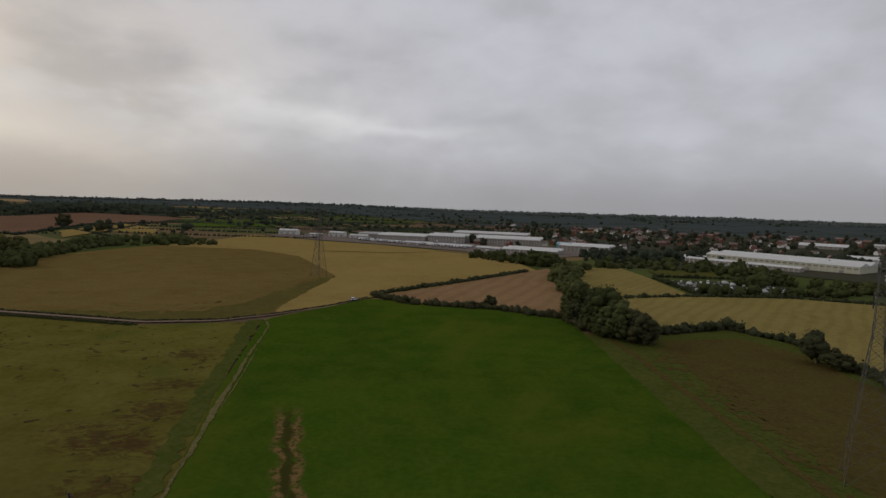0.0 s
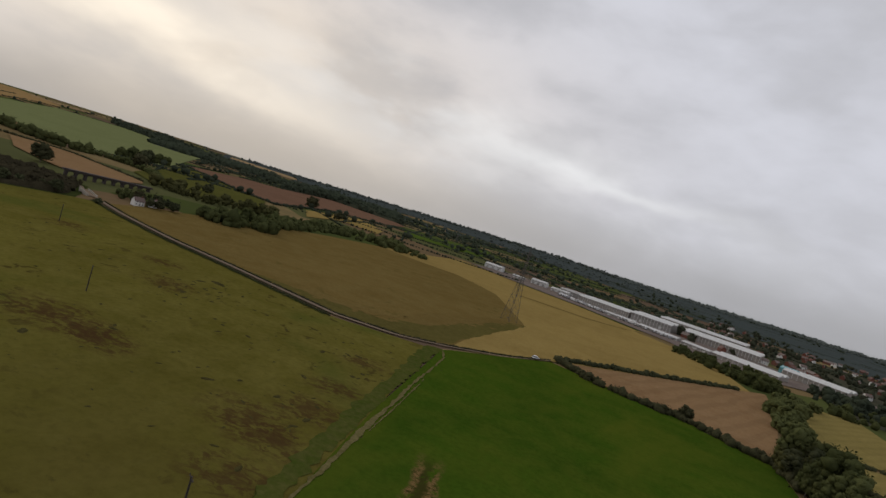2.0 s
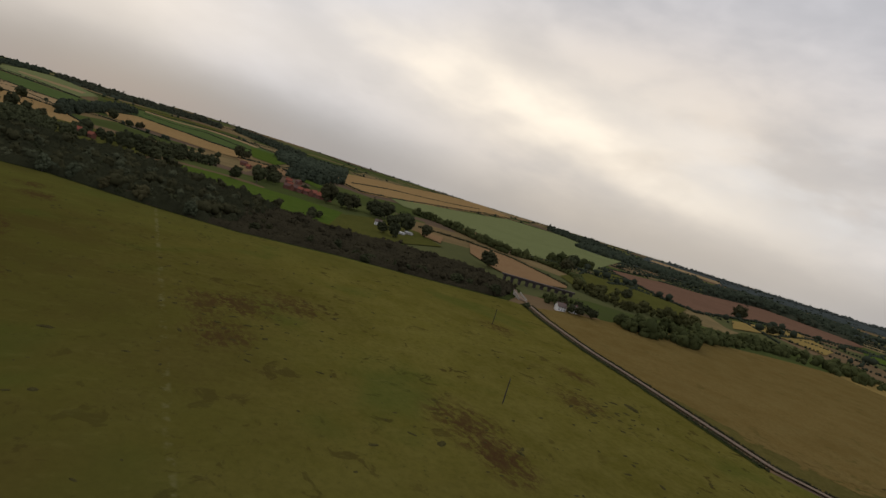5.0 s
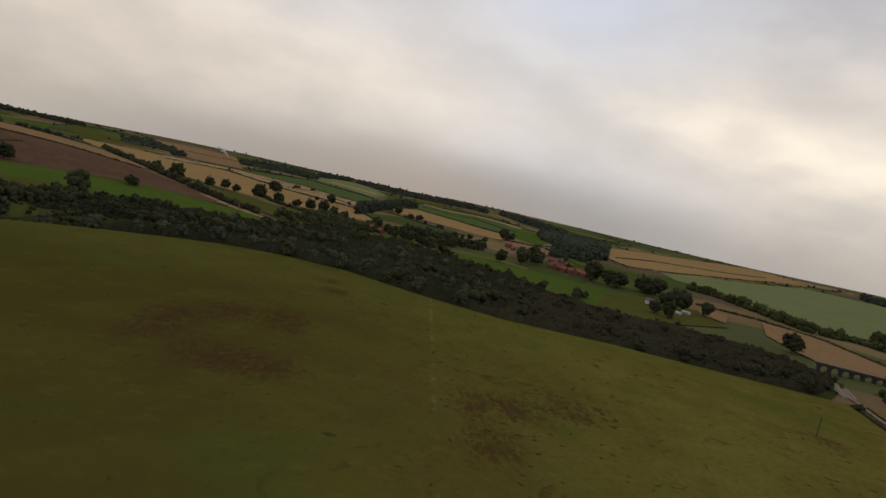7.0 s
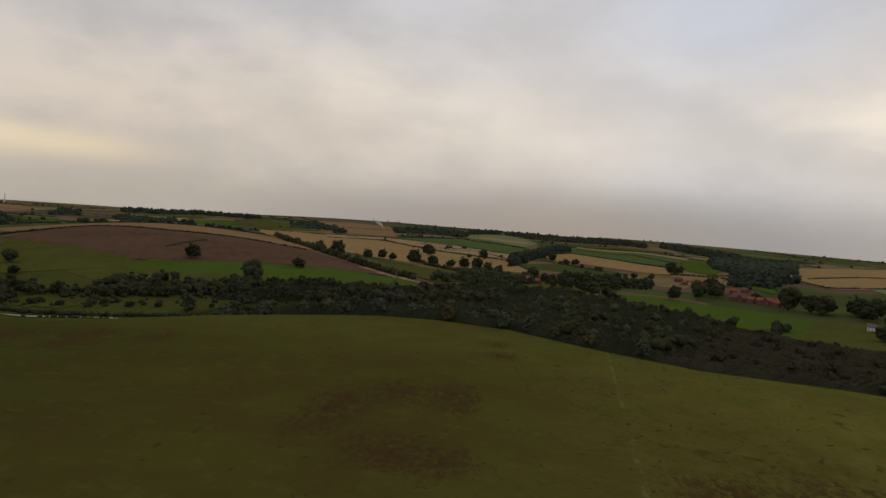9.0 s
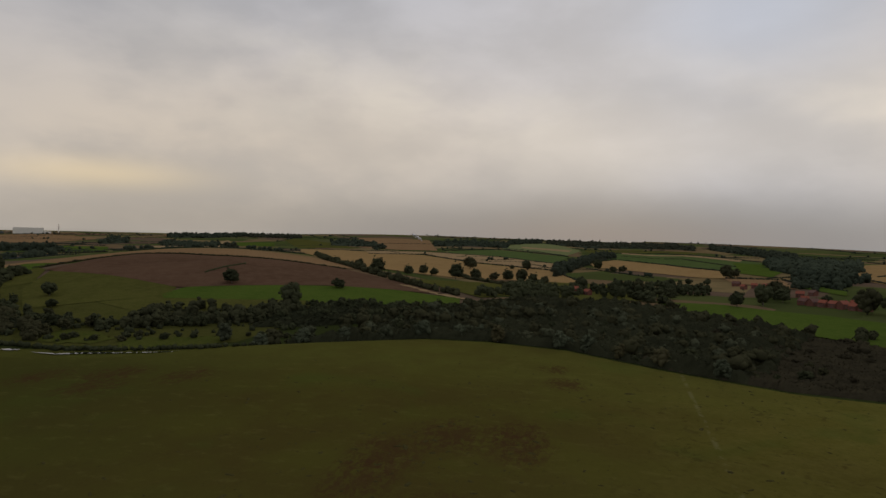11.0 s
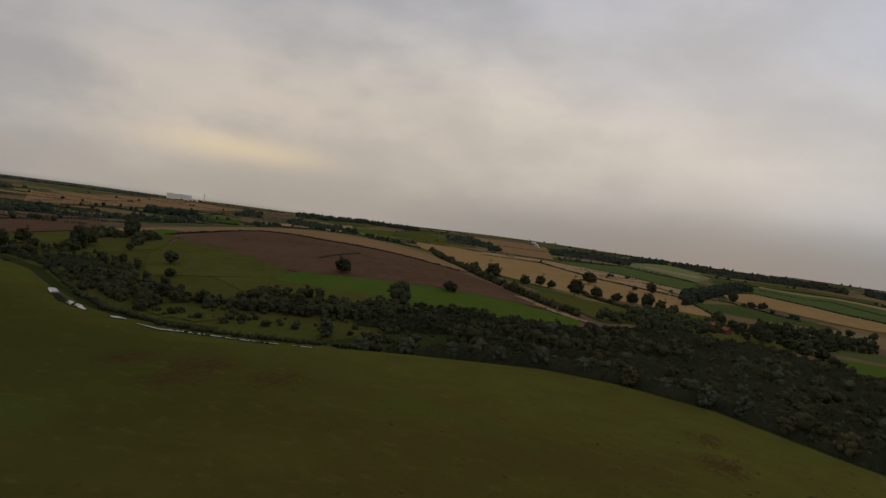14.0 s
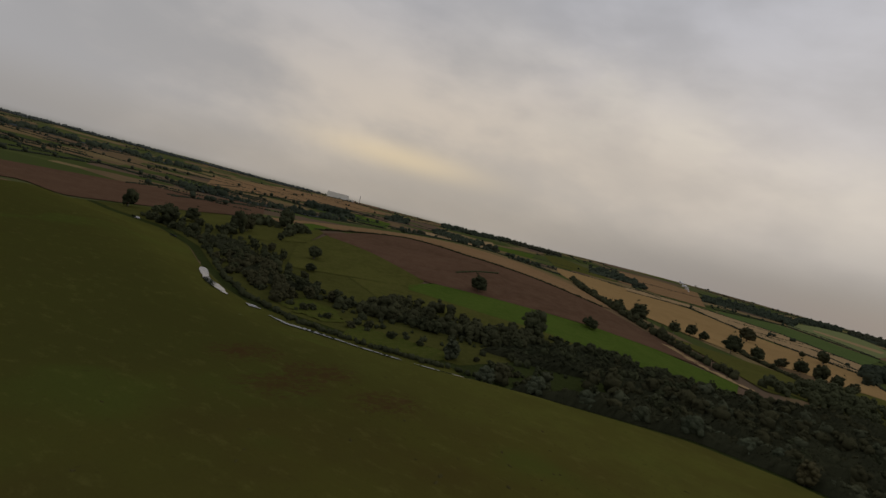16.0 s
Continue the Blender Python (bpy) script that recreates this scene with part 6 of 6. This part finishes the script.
def car(label, paint, long=4.4, wide=1.8, high=1.5, group="", van=False):
    """A car: shaped body, glazed cabin, bumpers, lamps, four wheels with rims."""
    root = tagged(new("van" if van else "car"), label, "van" if van else "car", group)
    L, W = long / 2, wide / 2
    sill, waist = 0.32, high * 0.58
    side = [(-L, sill), (L, sill), (L, waist * 0.82), (L * 0.55, waist), (-L, waist * 1.02)]
    n = len(side)
    v = [(x, -W, z) for x, z in side] + [(x, W, z) for x, z in side]
    part("body", (v, [tuple(range(n)), tuple(range(2 * n - 1, n - 1, -1))] + [(i, n + i, n + (i + 1) % n, (i + 1) % n) for i in range(n)]), paint, root)
    front = 0.72 if van else 0.5
    lower = [(-L * 0.97, waist), (L * front, waist)]
    upper = [(-L * 0.90, high), (L * (front - 0.30), high)]
    w2 = W * 0.84
    v = [(lower[0][0], -W, waist), (lower[1][0], -W, waist), (lower[1][0], W, waist), (lower[0][0], W, waist),
         (upper[0][0], -w2, high - 0.06), (upper[1][0], -w2, high - 0.06), (upper[1][0], w2, high - 0.06), (upper[0][0], w2, high - 0.06)]
    part("cabin", (v, [(0, 1, 5, 4), (1, 2, 6, 5), (2, 3, 7, 6), (3, 0, 4, 7), (4, 5, 6, 7)]), paint if van else DARK_GLASS, root)
    part("roof", box((upper[0][0], -w2, high - 0.06), (upper[1][0], w2, high)), paint, root)
    part("windscreen", ([(L * front + 0.02, -W * 0.9, waist + 0.05), (L * front + 0.02, W * 0.9, waist + 0.05), (L * (front - 0.27) + 0.02, w2 * 0.95, high - 0.1), (L * (front - 0.27) + 0.02, -w2 * 0.95, high - 0.1)], [(0, 1, 2, 3)]), DARK_GLASS, root)
    for sy in (-1, 1):
        part("headlight", box((L - 0.06, sy * W * 0.75 - 0.18, waist * 0.6), (L + 0.03, sy * W * 0.75 + 0.18, waist * 0.78)), WHITE_CLAD, root)
        part("tail_light", box((-L - 0.03, sy * W * 0.8 - 0.14, waist * 0.65), (-L + 0.06, sy * W * 0.8 + 0.14, waist * 0.9)), TILE, root)
        for sx in (-0.62, 0.62):
            v, f = limb((sx * L, sy * W - sy * 0.18, 0.32), (sx * L, sy * W + sy * 0.03, 0.32), 0.32, 0.32, 10)
            w = part("wheel", (v, [tuple(q) for q in f]), TYRE, root)
            v, f = limb((sx * L, sy * W, 0.32), (sx * L, sy * W + sy * 0.05, 0.32), 0.18, 0.18, 8)
            part("rim", (v, [tuple(q) for q in f]), STEEL, w)
    return root


PAINTS = [plain("white_paint", (0.75, 0.75, 0.74), 0.35, 0, 0.1), plain("silver_paint", (0.42, 0.43, 0.45), 0.35, 0.3, 0.1), plain("dark_blue_paint", (0.03, 0.05, 0.10), 0.35, 0, 0.1),
          plain("red_paint", (0.30, 0.03, 0.025), 0.35, 0, 0.1)]
c = car("white estate car stopped on the lane", PAINTS[0], 4.9, 1.9, 1.65)
c.matrix_basis = pose(-54, 366, level(-54, 366) + 0.62, 0, 0, 60)
LOT = [car("white parked van in the yard", PAINTS[0], 5.2, 2.0, 2.3, "parked vehicles", True), car("silver parked car in the yard", PAINTS[1], group="parked vehicles"),
       car("dark blue parked car in the yard", PAINTS[2], group="parked vehicles"), car("white parked car in the yard", PAINTS[0], group="parked vehicles")]
rng = random.Random(4)
for row in range(5):
    for i in range(11):
        x, y = 198 + i * 7.6 + rng.uniform(-1.5, 1.5), 462 + row * 12 + rng.uniform(-2, 2)
        k = rng.choice(LOT)
        m = pose(x, y, level(x, y) + 0.42, 0, 0, rng.choice([70, 75, -10, 250]))
        if k.get("used"):
            copy_thing(k, m)
        else:
            k["used"] = 1
            k.matrix_basis = m


def trailer(label, paint):
    """A lorry trailer: box body on a dark chassis, rear doors, landing legs, three axles of wheels."""
    root = tagged(new("lorry_trailer"), label, "trailer", "parked trailers")
    part("body", box((-6.8, -1.27, 1.2), (6.8, 1.27, 4.1)), paint, root)
    part("chassis", box((-6.6, -0.6, 0.75), (6.4, 0.6, 1.2)), DARK_STEEL, root)
    for s in (-1, 1):
        part("rear_door", box((-6.86, min(s * 0.05, s * 1.2), 1.3), (-6.8, max(s * 0.05, s * 1.2), 4.0)), GREY_CLAD, root)
        part("landing_leg", box((4.2, s * 0.9 - 0.08, 0.0), (4.4, s * 0.9 + 0.08, 1.2)), STEEL, root)
        for ax in (-5.6, -4.4, -3.2):
            v, f = limb((ax, s * 0.95, 0.5), (ax, s * 1.25, 0.5), 0.5, 0.5, 10)
            part("wheel", (v, [tuple(q) for q in f]), TYRE, root)
    return root


TRAILERS = [trailer("white box trailer parked before the factory", PAINTS[0]), trailer("silver box trailer parked before the factory", PAINTS[1])]
for i in range(34):
    x, y = -150 + i * 5.6 + rng.uniform(-1, 1), 1072 - i * 4.1 + rng.uniform(-7, 7)
    k = TRAILERS[0] if rng.random() < 0.75 else TRAILERS[1]
    m = pose(x, y, level(x, y) + 0.32, 0, 0, rng.choice([60, 65, 70, -20]))
    if k.get("used"):
        copy_thing(k, m)
    else:
        k["used"] = 1
        k.matrix_basis = m
for i in range(16):
    x, y = -60 + i * 13 + rng.uniform(-4, 4), 1010 - i * 6.5 + rng.uniform(-12, 12)
    copy_thing(LOT[rng.choice([0, 1, 3])], pose(x, y, level(x, y) + 0.32, 0, 0, rng.uniform(-40, 40)))

# the power station and its stack on the skyline
root = tagged(new("power_station"), "distant pale power station block on the skyline", "power station")
part("hall", box((-78, -30, -25), (78, 30, 34)), PALE_BLOCK, root)
part("annexe", box((78, -24, -25), (118, 24, 12)), PALE_BLOCK, root)
v, f = limb((158, 0, -25), (158, 0, 58), 4, 3, 12)
part("chimney", (v, [tuple(q) for q in f]), PALE_BLOCK, root)
x, y = polar(138.4, 4500)
root.matrix_basis = at(x, y, 138, lift=3)

# a wisp of steam above the skyline
rng = np.random.RandomState(3)
x, y = polar(105.6, 3500)
drift = np.linspace(0, 1, 16)
v, f = clumps(np.c_[x + 30 * drift**1.5, y - 45 * drift**1.4, level(x, y) + 10 + 36 * drift] + rng.normal(0, 3, (16, 3)), 3 + 6 * drift, rng, 1, 0.4, 0.8)
tagged(new("steam_plume", fast_mesh("steam_plume", v, f, PAINTS[0], True)), "thin white plume of steam on the skyline", "steam")
